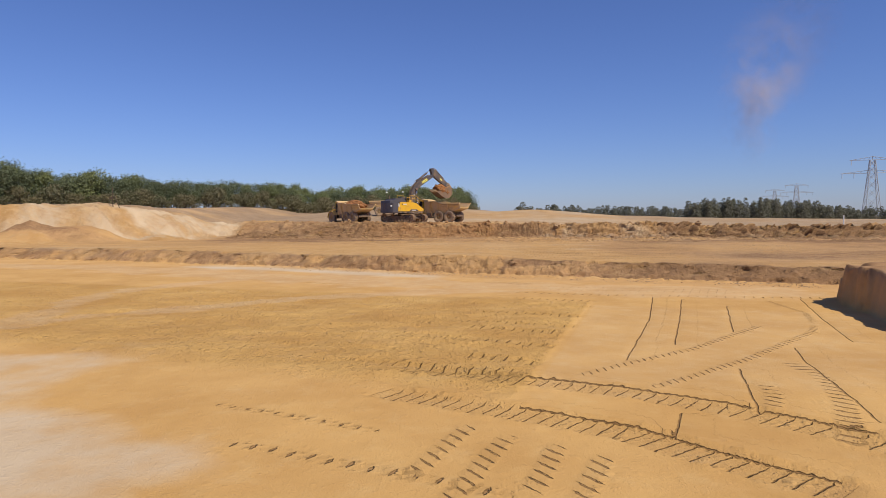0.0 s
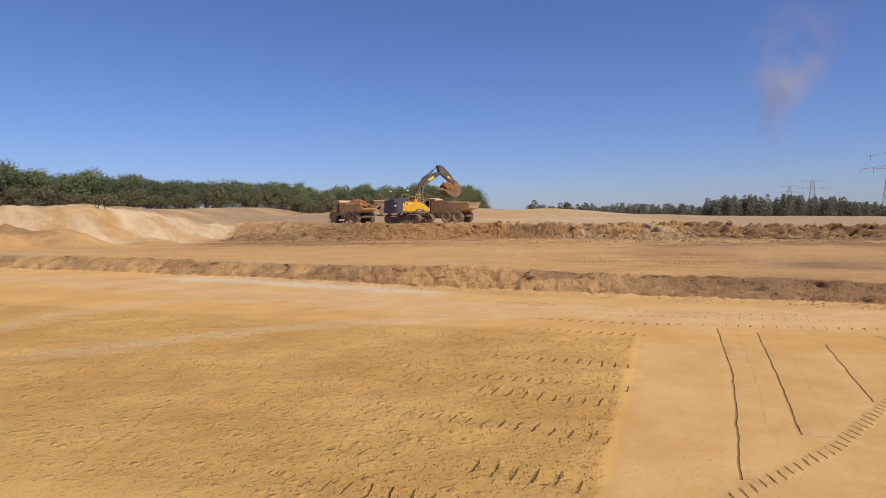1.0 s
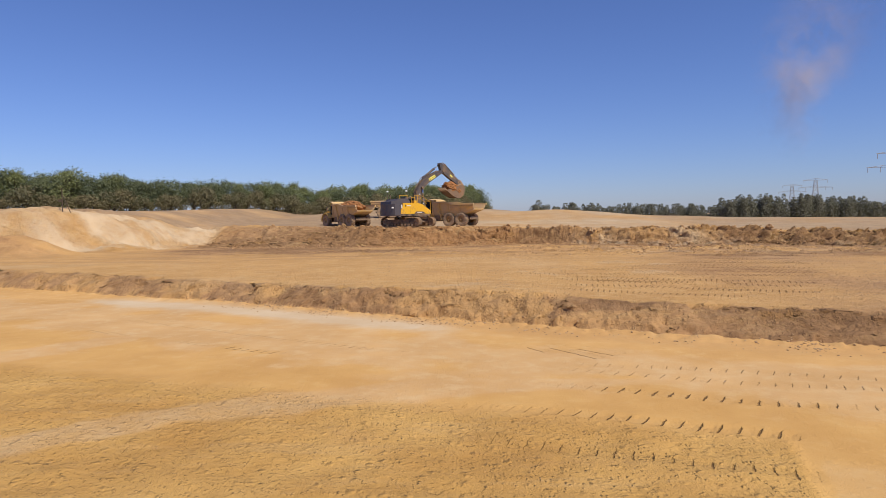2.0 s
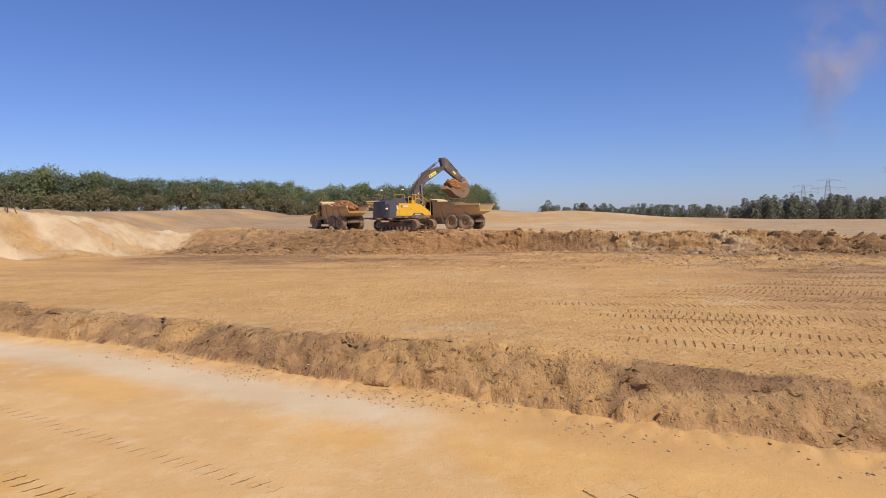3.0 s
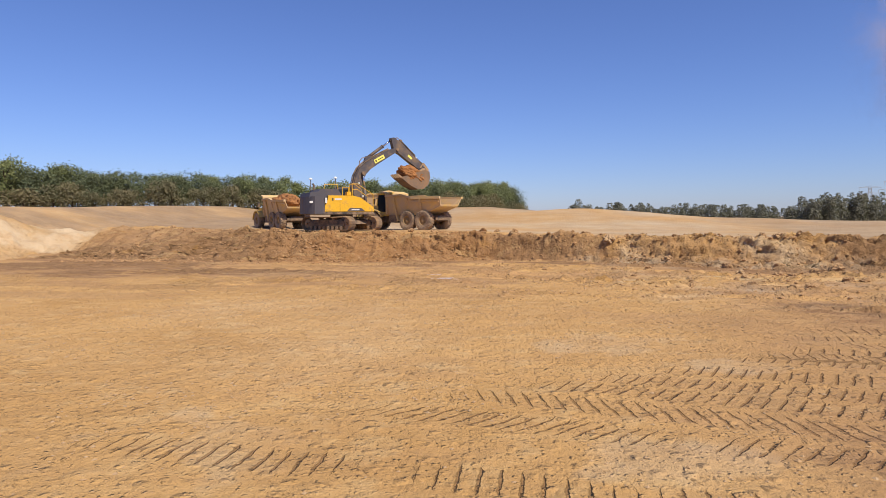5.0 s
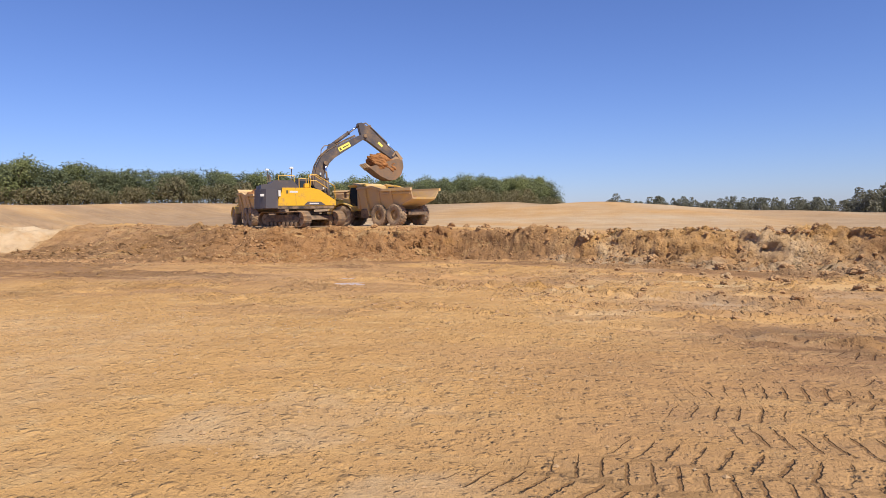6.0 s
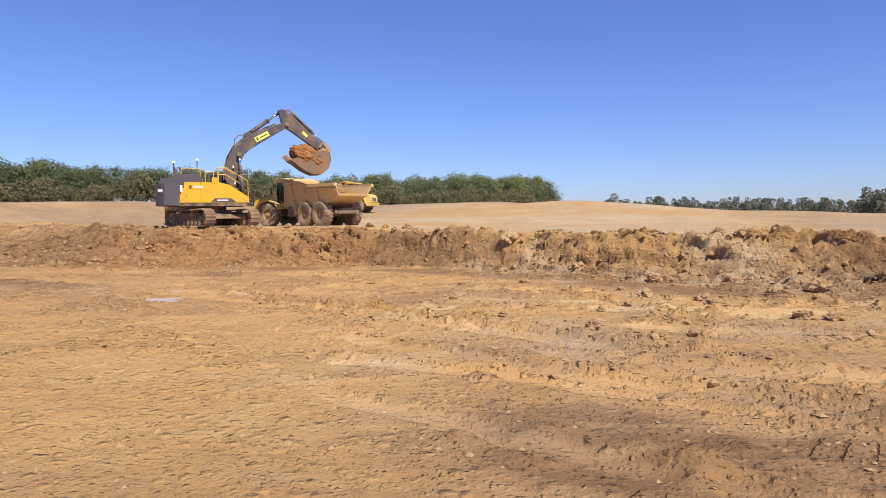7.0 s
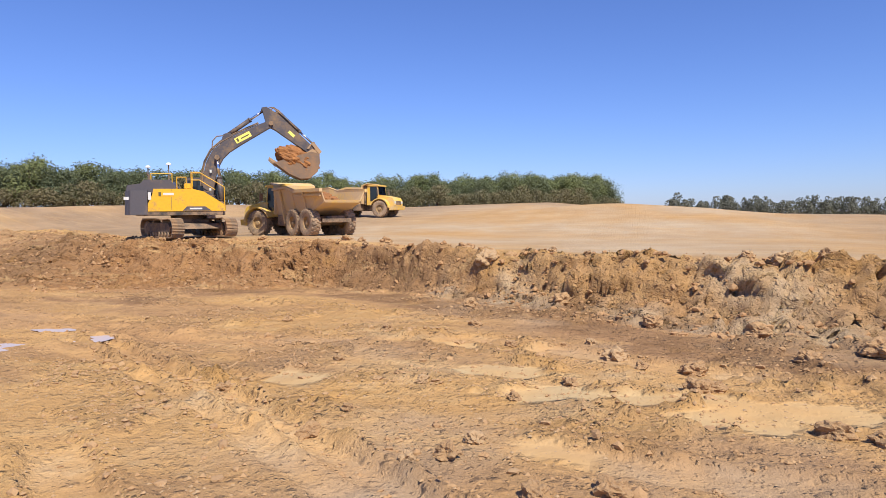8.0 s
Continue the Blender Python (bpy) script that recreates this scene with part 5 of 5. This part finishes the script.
def make_truck(bend):
    tr = new("dump_truck")
    front = pose(3.85, 0, 0) @ pose(0, 0, 0, 0, 0, bend) @ pose(-3.85, 0, 0)
    for x in (0.0, 1.62, 5.6):
        for y in (-1.12, 1.12):
            make_wheel(tr, x, y, front if x > 4 else None)
    part("rear_frame", box(bmesh.new(), -0.9, 3.6, -0.55, 0.55, 0.75, 1.15), BLACK, tr, bevel=0.03)
    part("drawbar", box(bmesh.new(), 3.3, 4.0, -0.35, 0.35, 0.7, 1.3), BLACK, tr, bevel=0.03)
    for x in (0.0, 1.62):
        part("axle", rod(bmesh.new(), (x, -0.95, 0.78), (x, 0.95, 0.78), 0.16, 14), BLACK, tr)
    part("front_axle", rod(bmesh.new(), (5.6, -0.95, 0.78), (5.6, 0.95, 0.78), 0.16, 14), BLACK, tr, m=front)
    for y in (-0.78, 0.66):
        part("bogie_beam", prism(bmesh.new(), ((0.0, 0.68), (1.62, 0.68), (1.0, 1.0), (0.62, 1.0)), y, y + 0.12), BLACK, tr)
    part("front_frame", box(bmesh.new(), 3.9, 6.7, -0.5, 0.5, 0.65, 1.15), BLACK, tr, bevel=0.03, m=front)
    part("joint", rod(bmesh.new(), (3.85, 0, 0.6), (3.85, 0, 1.5), 0.22, 16), BLACK, tr)
    # engine hood, fenders and nose
    hood = part("engine_hood", prism(bmesh.new(), ((5.15, 1.3), (5.15, 2.0), (5.6, 2.02), (6.75, 1.78), (6.95, 1.45), (6.95, 1.05), (6.5, 1.0), (6.5, 1.3)), -0.95, 0.95), DUSTY_YELLOW, tr, "dusty yellow sloping engine hood", bevel=0.07, m=front)
    part("grille", box(bmesh.new(), 6.93, 6.965, -0.5, 0.5, 1.12, 1.5), BLACK, hood, m=front)
    for y in (-0.72, 0.72):
        part("headlight", box(bmesh.new(), 6.90, 6.975, y - 0.16, y + 0.16, 1.22, 1.45), LAMP_GLASS, hood, "clear headlight", bevel=0.02, m=front)
    part("bumper", prism(bmesh.new(), ((6.5, 0.62), (7.05, 0.66), (7.1, 1.0), (6.5, 1.04)), -1.15, 1.15), DUSTY_YELLOW, tr, bevel=0.04, m=front)
    for y0, y1 in ((-1.45, -0.85), (0.85, 1.45)):
        arc = [(5.6 + 0.98 * math.cos(math.radians(a)), 0.78 + 0.98 * math.sin(math.radians(a))) for a in range(5, 172, 14)]
        inner = [(5.6 + 0.9 * math.cos(math.radians(a)), 0.78 + 0.9 * math.sin(math.radians(a))) for a in range(5, 172, 14)]
        part("fender", prism(bmesh.new(), arc + inner[::-1], y0, y1), DUSTY_YELLOW, tr, m=front)
    # cab
    cab = part("cab", prism(bmesh.new(), ((4.05, 1.15), (5.15, 1.15), (5.3, 2.0), (5.18, 2.95), (4.1, 2.98)), -0.85, 0.85), DUSTY_YELLOW, tr, "dusty yellow driver's cab", bevel=0.05, m=front)
    part("roof", prism(bmesh.new(), ((3.98, 2.95), (5.3, 2.92), (5.28, 3.02), (4.0, 3.08)), -0.92, 0.92), DUSTY_YELLOW, cab, bevel=0.02, m=front)
    for y0, y1 in ((-0.862, -0.845), (0.845, 0.862)):
        part("door_window", prism(bmesh.new(), ((4.42, 1.5), (5.1, 1.5), (5.22, 2.05), (5.12, 2.85), (4.42, 2.86)), y0, y1), GLASS, cab, m=front)
    wind = bmesh.new()
    wind.faces.new([wind.verts.new(p) for p in ((5.325, -0.75, 2.08), (5.325, 0.75, 2.08), (5.215, 0.75, 2.88), (5.215, -0.75, 2.88))])
    bmesh.ops.solidify(wind, geom=wind.faces[:], thickness=0.02)
    part("windscreen", wind, GLASS, cab, m=front)
    part("rear_window", box(bmesh.new(), 4.03, 4.06, -0.6, 0.6, 2.1, 2.8), GLASS, cab, m=front)
    for y in (-1.2, 1.2):
        m = part("mirror", box(bmesh.new(), 5.35, 5.42, y - 0.12, y + 0.12, 2.1, 2.55), BLACK, cab, m=front)
        part("mirror_arm", rod(bmesh.new(), (5.2, y * 0.7, 2.6), (5.38, y, 2.5), 0.02, 8), BLACK, m, m=front)
    for y in (0.95, -1.2):
        for z in (0.7, 1.05):
            part("step", box(bmesh.new(), 4.5, 4.95, y, y + 0.25, z, z + 0.04), BLACK, tr, m=front)
    part("exhaust", rod(bmesh.new(), (3.95, -0.95, 1.2), (3.95, -0.95, 3.1), 0.09, 12), BLACK, tr, m=front)
    part("fuel_tank", box(bmesh.new(), 2.75, 3.6, 0.6, 1.25, 0.62, 1.25), BLACK, tr, bevel=0.05)
    part("fuel_tank", box(bmesh.new(), 2.75, 3.6, -1.25, -0.6, 0.62, 1.25), BLACK, tr, bevel=0.05)
    # mud guard before the bogie
    for y in (-1.35, 0.85):
        part("mudguard", prism(bmesh.new(), ((2.5, 0.75), (2.62, 0.75), (3.05, 2.0), (2.9, 2.0)), y, y + 0.5), BED_PAINT, tr)
    # dump body: floor and walls drawn as plates
    bed = part("dump_body", prism(bmesh.new(), ((3.75, 1.35), (3.85, 1.25), (0.3, 1.2), (-1.55, 1.85), (-1.6, 2.0), (0.3, 1.36)), -1.15, 1.15), BED_PAINT, tr, "dusty yellow steel dump body")
    for s in (-1, 1):
        bm = bmesh.new()
        low = [(3.8, 1.28), (0.3, 1.22), (-1.6, 1.9)]
        top = [(3.75, 2.72), (2.2, 2.78), (1.2, 2.55), (-1.7, 2.5)]
        lv = [bm.verts.new((x, s * 1.12, z)) for x, z in low]
        tv = [bm.verts.new((x, s * 1.4, z)) for x, z in top]
        bm.faces.new((lv[0], tv[0], tv[1], lv[1]))
        bm.faces.new((lv[1], tv[1], tv[2]))
        bm.faces.new((lv[1], tv[2], tv[3], lv[2]))
        bmesh.ops.recalc_face_normals(bm, faces=bm.faces)
        bmesh.ops.solidify(bm, geom=bm.faces[:], thickness=0.07)
        part("side_wall", bm, BED_PAINT, bed)
        part("top_rail", prism(prism(bmesh.new(), ((3.8, 2.66), (2.15, 2.72), (2.15, 2.86), (3.8, 2.8)), s * 1.32, s * 1.5), ((1.25, 2.46), (-1.75, 2.42), (-1.75, 2.6), (1.25, 2.63)), s * 1.32, s * 1.5), BED_PAINT, bed, bevel=0.02)
        part("top_rail", prism(bmesh.new(), ((2.2, 2.7), (2.2, 2.86), (1.2, 2.63), (1.2, 2.47)), s * 1.33, s * 1.49), BED_PAINT, bed)
        part("lower_rail", prism(bmesh.new(), ((1.1, 2.22), (-1.6, 2.2), (-1.6, 2.32), (1.1, 2.34)), s * 1.3, s * 1.42), BED_PAINT, bed)
        for x in (2.9, 1.55, 0.2):
            z0, z1 = 1.35, 2.66 if x > 1.9 else 2.45
            bm = bmesh.new()
            w = [bm.verts.new(p) for p in ((x - 0.07, s * 1.14, z0), (x + 0.07, s * 1.14, z0), (x + 0.07, s * 1.42, z1), (x - 0.07, s * 1.42, z1))]
            bm.faces.new(w)
            bmesh.ops.recalc_face_normals(bm, faces=bm.faces)
            bmesh.ops.solidify(bm, geom=bm.faces[:], thickness=-0.09 * s)
            part("rib", bm, BED_PAINT, bed)
    part("headboard", prism(bmesh.new(), ((3.72, 1.28), (3.84, 1.28), (3.86, 2.95), (4.35, 3.12), (4.35, 3.18), (3.76, 3.0)), -1.35, 1.35), BED_PAINT, bed)
    for y in (-0.5, 0.5):
        part("lift_cylinder", rod(bmesh.new(), (2.6, y, 0.95), (1.4, y, 1.3), 0.1, 12), BLACK, tr)
    part("tail_lamp_bar", box(bmesh.new(), -1.0, -0.92, -0.9, 0.9, 0.8, 1.0), BLACK, tr)
    return tagged(tr, "dusty yellow six-wheeled articulated dump truck waiting beside the excavator", "dump truck", "dump trucks")


truck = make_truck(24)
straight = make_truck(0)
TRUCK_Z = 2.38
truck.matrix_basis = pose(2.55, 86.4, TRUCK_Z, 0, 0, 147)
truck_b = straight
truck_b.matrix_basis = pose(-10.6, 92.0, ground_height(-11.5, 94.0) - 0.05, 0, 0, 130)
tagged(truck_b, "dusty yellow six-wheeled articulated dump truck carrying a heap of soil", "dump truck", "dump trucks")
truck_c = copy_thing(straight, pose(-9.4, 111.5, ground_height(-6.5, 111.5) - 0.05, 0, 0, -4))
tagged(truck_c, "dusty yellow six-wheeled articulated dump truck driving off empty", "dump truck", "dump trucks")
for owner, size, lift in ((truck, (1.9, 1.05, 0.55), 1.95), (truck_b, (2.2, 1.15, 0.95), 2.25)):
    heap = new("soil_heap", lump_mesh("soil_heap", 5 + lift, 4, LOAD, size, 0.22, 2.0))
    heap.matrix_basis = owner.matrix_basis @ pose(1.5, 0, lift)
    tagged(heap, "heap of reddish-brown soil in a dump truck", "soil")


# ---- clods, stones, puddles ----
CLODS = [lump_mesh("clod", 20 + k, 4, CLOD if k < 4 else PALE_CLOD, (1, 0.8, 0.66), 0.42, 1.7) for k in range(6)]
BOULDERS = [  # x, y, half size, kind
    (12.5, 62.8, 0.22, 0), (14.98, 61.1, 0.24, 1), (18.65, 66.35, 0.36, 4), (15.64, 63.7, 0.18, 4), (19.95, 65.6, 0.34, 2),
    (17.0, 60.5, 0.24, 1), (17.15, 61.15, 0.2, 4), (18.8, 60.0, 0.25, 0), (19.9, 64.1, 0.32, 3), (20.15, 64.25, 0.25, 0),
    (22.0, 66.6, 0.3, 2), (19.1, 65.5, 0.2, 1), (18.0, 64.1, 0.2, 0), (18.1, 59.7, 0.22, 3), (23.3, 67.3, 0.42, 1), (21.3, 62.4, 0.3, 2),
    (21.8, 62.2, 0.26, 0), (15.2, 61.8, 0.13, 2), (16.6, 60.3, 0.17, 4), (13.6, 64.8, 0.15, 0), (13.3, 68.1, 0.2, 2), (19.4, 70.3, 0.4, 3),
    (10.0, 69.1, 0.2, 1), (15.2, 69.2, 0.24, 0), (18.1, 67.6, 0.18, 5), (16.5, 67.0, 0.2, 3), (17.3, 63.0, 0.16, 1), (16.9, 72.4, 0.45, 2),
    (7.5, 70.4, 0.18, 0), (21.6, 69.4, 0.4, 1), (24.5, 65.0, 0.38, 2), (14.2, 72.6, 0.34, 3),
]
for x, y, size, k in BOULDERS:
    size *= 0.66
    ob = new("clod", CLODS[k])
    ob.matrix_basis = pose(x, y, ground_height(x, y) + size * 0.28, rng.uniform(-15, 15), rng.uniform(-15, 15), rng.uniform(0, 360)) @ Matrix.Scale(size, 4)
    tagged(ob, "pale grey lump of dried clay on the pit floor" if k > 3 else "brown lump of clay lying on the pit floor", "clod", "clods on the pit floor")
for k in range(36):
    x = rng.uniform(-24, 30)
    y = float(line(BANK_CREST, x)) + rng.uniform(-0.8, 1.6)
    size = rng.uniform(0.1, 0.34) * (1.15 if x > 8 else 0.8)
    ob = new("clod", CLODS[int(rng.integers(0, 6 if x > 8 else 4))])
    ob.matrix_basis = pose(x, y, ground_height(x, y) + size * 0.2, rng.uniform(-30, 30), rng.uniform(-30, 30), rng.uniform(0, 360)) @ Matrix.Scale(size, 4)
    tagged(ob, "rough lump of clay on the crest of the bank", "clod", "clods on the bank")


def scatter(name, xs, ys, sizes, subdiv, mat, label, sink=0.25):
    """Many small lumps joined into one mesh, lying on the ground."""
    zs = terrain(xs, ys)[0]
    base = []
    for k in range(8):
        bm = bmesh.new()
        if subdiv:
            bmesh.ops.create_icosphere(bm, subdivisions=subdiv, radius=1.0)
        else:
            tip = [bm.verts.new((0, 0, h)) for h in (1, -1)]
            rim = [bm.verts.new((math.cos(q), math.sin(q), 0)) for q in (0.2, 1.7, 3.3, 4.9)]
            for q in range(4):
                bm.faces.new((rim[q], rim[(q + 1) % 4], tip[0]))
                bm.faces.new((rim[(q + 1) % 4], rim[q], tip[1]))
        bm.verts.index_update()
        bm.verts.ensure_lookup_table()
        co = np.array([v.co[:] for v in bm.verts])
        fc = np.array([[v.index for v in f.verts] for f in bm.faces])
        bm.free()
        co = co * (1 + rng.uniform(-0.35, 0.35, (len(co), 1))) * np.array([1, rng.uniform(0.6, 1), rng.uniform(0.45, 0.75)])
        base.append((co, fc))
    vs, fs, count = [], [], 0
    for x, y, z, s in zip(xs, ys, zs, sizes):
        co, fc = base[int(rng.integers(0, 8))]
        a = rng.uniform(0, 2 * math.pi)
        c, sn = math.cos(a), math.sin(a)
        p = np.stack([co[:, 0] * c - co[:, 1] * sn, co[:, 0] * sn + co[:, 1] * c, co[:, 2]], -1) * s
        vs.append(p + np.array([x, y, z + s * sink * 0.4]))
        fs.append(fc + count)
        count += len(co)
    ob = new(name, mesh_of(name, np.concatenate(vs), np.concatenate(fs), mat, flat=True))
    return tagged(ob, label, "clods", kind="stuff")


def spread(n, x0, x1, y0, y1, weight):
    xs, ys = rng.uniform(x0, x1, n), rng.uniform(y0, y1, n)
    keep = rng.uniform(0, 1, n) < weight(xs, ys)
    return xs[keep], ys[keep]


def bank_weight(x, y):
    u = (y - line(BANK_FOOT, x)) / (line(BANK_CREST, x) - line(BANK_FOOT, x))
    return np.where((u > -0.25) & (u < 1.35), 0.35 + 0.65 * smooth(-0.15, 0.2, fbm(x, y, 2.5, 2, 201)), 0.0)


def floor_weight(x, y):
    u = (y - line(BANK_FOOT, x)) / (line(BANK_CREST, x) - line(BANK_FOOT, x))
    patch = smooth(0.02, 0.16, fbm(x * 0.8, y * 1.2, 1.9, 4, 202, 0.6))
    for points, half, rut, berm in RUTS:
        pick, across, along, run = near_line(points, x, y, half * 2.2)
        patch[pick] = np.where(np.abs(across) > half, np.maximum(patch[pick], 0.8), patch[pick] * 0.15)
    return np.where(u < 0.05, (0.02 + 0.98 * patch) * smooth(50, 63, y + 0.3 * (x - 12)), 0.0)


def bench_weight(x, y):
    return np.where(y - line(STEP_FOOT, x) > 1.2, 0.12 + 0.88 * smooth(0.05, 0.3, fbm(x, y, 2.5, 3, 203)), 0.0)


def foot_weight(x, y):
    d = y - line(STEP_FOOT, x)
    return np.exp(-((d + 0.55) / 0.7) ** 2) * (0.12 + 0.88 * smooth(0.0, 0.22, fbm(x, y, 1.6, 3, 204)))


xs, ys = spread(24000, -22, 30, 64, 90, bank_weight)
scatter("bank_rubble", xs, ys, 0.03 + 0.11 * rng.uniform(0, 1, len(xs)) ** 3, 1, BANK_CLOD, "brown clay rubble broken out of the bank")
xs, ys = spread(26000, 0, 28, 52, 74, floor_weight)
scatter("floor_rubble", xs, ys, 0.014 + 0.04 * rng.uniform(0, 1, len(xs)) ** 3, 0, CLOD, "small clay crumbs strewn over the churned floor")
xs, ys = spread(3200, 6, 28, 56, 74, floor_weight)
scatter("floor_clods", xs, ys, 0.03 + 0.07 * rng.uniform(0, 1, len(xs)) ** 4, 1, CLOD, "lumps of clay turned up on the churned floor")
xs, ys = spread(30000, -4, 24, 34, 64, bench_weight)
scatter("bench_crumbs", xs, ys, 0.010 + 0.030 * rng.uniform(0, 1, len(xs)) ** 3, 0, PALE_CLOD, "fine crumbs of dry soil on the bench")
xs = rng.uniform(-10, 16, 7000)
ys = line(STEP_FOOT, xs) - 0.2 + rng.normal(0, 1, len(xs)) * 0.55 + np.abs(rng.normal(0, 1, len(xs))) * -0.5
keep = rng.uniform(0, 1, len(xs)) < foot_weight(xs, ys)
xs, ys = xs[keep], ys[keep]
scatter("step_crumbs", xs, ys, 0.01 + 0.042 * rng.uniform(0, 1, len(xs)) ** 4, 1, PALE_CLOD, "crumbs fallen to the foot of the low step")

for x, y, rx, ry in ((5.3, 64.6, 0.85, 0.42), (6.75, 65.75, 0.38, 0.7), (4.75, 66.6, 0.6, 0.3)):
    bm = bmesh.new()
    z = ground_height(x, y) + 0.018
    ring = []
    for k in range(28):
        a = 2 * math.pi * k / 28
        r = 1 + 0.22 * math.sin(3 * a + x) + 0.13 * math.sin(7 * a + y)
        ring.append(bm.verts.new((x + rx * r * math.cos(a), y + ry * r * math.sin(a), z)))
    bm.faces.new(ring)
    ob = part("water", bm, WATER)
    tagged(ob, "shallow rain puddle on the clay floor reflecting the sky", "puddle", kind="structure")


# ---- far things ----
def make_pylon(h):
    py = new("pylon")
    bm = bmesh.new()
    w = h * 0.11
    levels = [0, 0.16, 0.32, 0.46, 0.58, 0.7, 0.8, 0.9]
    half = [w * (1 - 0.78 * l) for l in levels]
    corner = ((-1, -1), (1, -1), (1, 1), (-1, 1))
    r = h * 0.0055
    for i in range(len(levels) - 1):
        for j in range(4):
            (ax, ay), (bx, by) = corner[j], corner[(j + 1) % 4]
            p, q = half[i], half[i + 1]
            rod(bm, (ax * p, ay * p, levels[i] * h), (ax * q, ay * q, levels[i + 1] * h), r, 5)
            rod(bm, (ax * p, ay * p, levels[i] * h), (bx * q, by * q, levels[i + 1] * h), r * 0.6, 4)
            rod(bm, (bx * p, by * p, levels[i] * h), (ax * q, ay * q, levels[i + 1] * h), r * 0.6, 4)
    part("tower", bm, PYLON_STEEL, py)
    for z, reach, hang in ((0.70, 0.42, (0.24, 0.40)), (0.90, 0.30, (0.28,))):
        bm = bmesh.new()
        for s in (-1, 1):
            for dy in (-0.3, 0.3):
                rod(bm, (0, dy, z * h), (s * reach * h, 0, z * h), r * 0.8, 5)
                rod(bm, (0, dy, (z + 0.05) * h), (s * reach * h, 0, z * h), r * 0.7, 5)
            for k in range(1, 5):
                rod(bm, (s * reach * h * k / 5, 0, z * h), (s * reach * h * (k - 0.5) / 5, 0, (z + 0.05 * (1 - (k - 0.5) / 5)) * h), r * 0.4, 4)
        arm = part("cross_arm", bm, PYLON_STEEL, py)
        for s in (-1, 1):
            for k in hang:
                part("insulator", rod(bmesh.new(), (s * k * h, 0, z * h), (s * k * h, 0, (z - 0.075) * h), r * 0.9, 6), PYLON_STEEL, arm)
    part("tip", rod(bmesh.new(), (0, 0, 0.9 * h), (0, 0, 0.96 * h), r, 6), PYLON_STEEL, py)
    return tagged(py, "grey lattice power pylon with two cross arms", "pylon", "power pylons")


pylon = make_pylon(46)
pylon.matrix_basis = pose(306, 450, 0, 0, 0, -20)
copy_thing(pylon, pose(462, 822, 0, 0, 0, -20))
copy_thing(pylon, pose(520, 985, 0, 0, 0, -20))

px, py = -38.1, 77.2
pz = ground_height(px, py)
post = new("survey_post")
part("post", rod(bmesh.new(), (0, 0, -0.2), (0, 0, 2.4), 0.05, 8), BARK, post)
part("board", box(bmesh.new(), -0.42, 0.0, -0.03, 0.03, 1.05, 1.3), BARK, post, "weathered grey board", bevel=0.01)
part("prop", rod(bmesh.new(), (0.75, 0.1, -0.1), (0.1, 0, 1.6), 0.04, 8), BARK, post)
post.matrix_basis = pose(px, py, pz)
tagged(post, "wooden survey post with a small grey board on the bank", "post")
mark_post = new("marker_post")
part("stake", rod(bmesh.new(), (0, 0, -0.2), (0, 0, 1.1), 0.06, 8), WHITE, mark_post)
part("cap", rod(bmesh.new(), (0, 0, 1.1), (0, 0, 1.16), 0.075, 8), DECAL_DARK, mark_post)
mark_post.matrix_basis = pose(41.0, 64.5, ground_height(41.0, 64.5))
tagged(mark_post, "white marker post on the crest of the bank", "post")


# ---- dust drifting over the pit ----
def dust_cloud(at, steps, rise, drift, label):
    """Many thin overlapping veils of dust, each fading out to its rim."""
    r = np.random.default_rng(12)
    vs, fs, soft, count = [], [], [], 0
    for k in range(steps):
        f = (k + 0.5) / steps
        size = (6.5 + 4.5 * f) * r.uniform(0.8, 1.3)
        cx = at[0] + drift * f ** 1.3 + r.normal() * 2.6
        cy, cz = at[1] + r.uniform(-5, 5), at[2] + rise * f + r.normal() * 1.2
        turn = r.uniform(-0.5, 0.5) + 0.5
        for i in range(9):
            for j in range(16):
                q, a = i / 8, 2 * math.pi * j / 16
                u, w = q * math.cos(a), q * math.sin(a)
                vs.append((cx + u * size * math.cos(turn), cy - u * size * math.sin(turn) + q * q * 2.0, cz + w * size * 1.35))
                soft.append((1 - q * q) ** 2)
        for i in range(8):
            for j in range(16):
                a, b = count + i * 16 + j, count + i * 16 + (j + 1) % 16
                fs.append((a, b, b + 16, a + 16))
        count += 9 * 16
    m = material("dust", (0.62, 0.50, 0.42), 1.0)
    veil = m.node_tree.nodes.new("ShaderNodeAttribute")
    veil.attribute_name = "soft"
    wisp = ramp_of(m, noise_of(m, 0.11, 6, 0.62), 0.40, 0.70)
    clear, blend = node(m, "ShaderNodeBsdfTransparent"), node(m, "ShaderNodeMixShader")
    wire(m, times(m, times(m, veil.outputs["Fac"], wisp), 0.19), blend.inputs[0])
    wire(m, clear.outputs[0], blend.inputs[1])
    wire(m, m.node_tree.nodes["Principled BSDF"].outputs[0], blend.inputs[2])
    wire(m, blend.outputs[0], m.node_tree.nodes["Material Output"].inputs["Surface"])
    ob = new("dust_cloud", mesh_of("dust_cloud", np.array(vs), np.array(fs), m, (("soft", np.array(soft)),)))
    return tagged(ob, label, "dust", kind="stuff")


dust_cloud((70, 150, 18), 9, 30, 16, "thin tan dust cloud drifting above the pit")
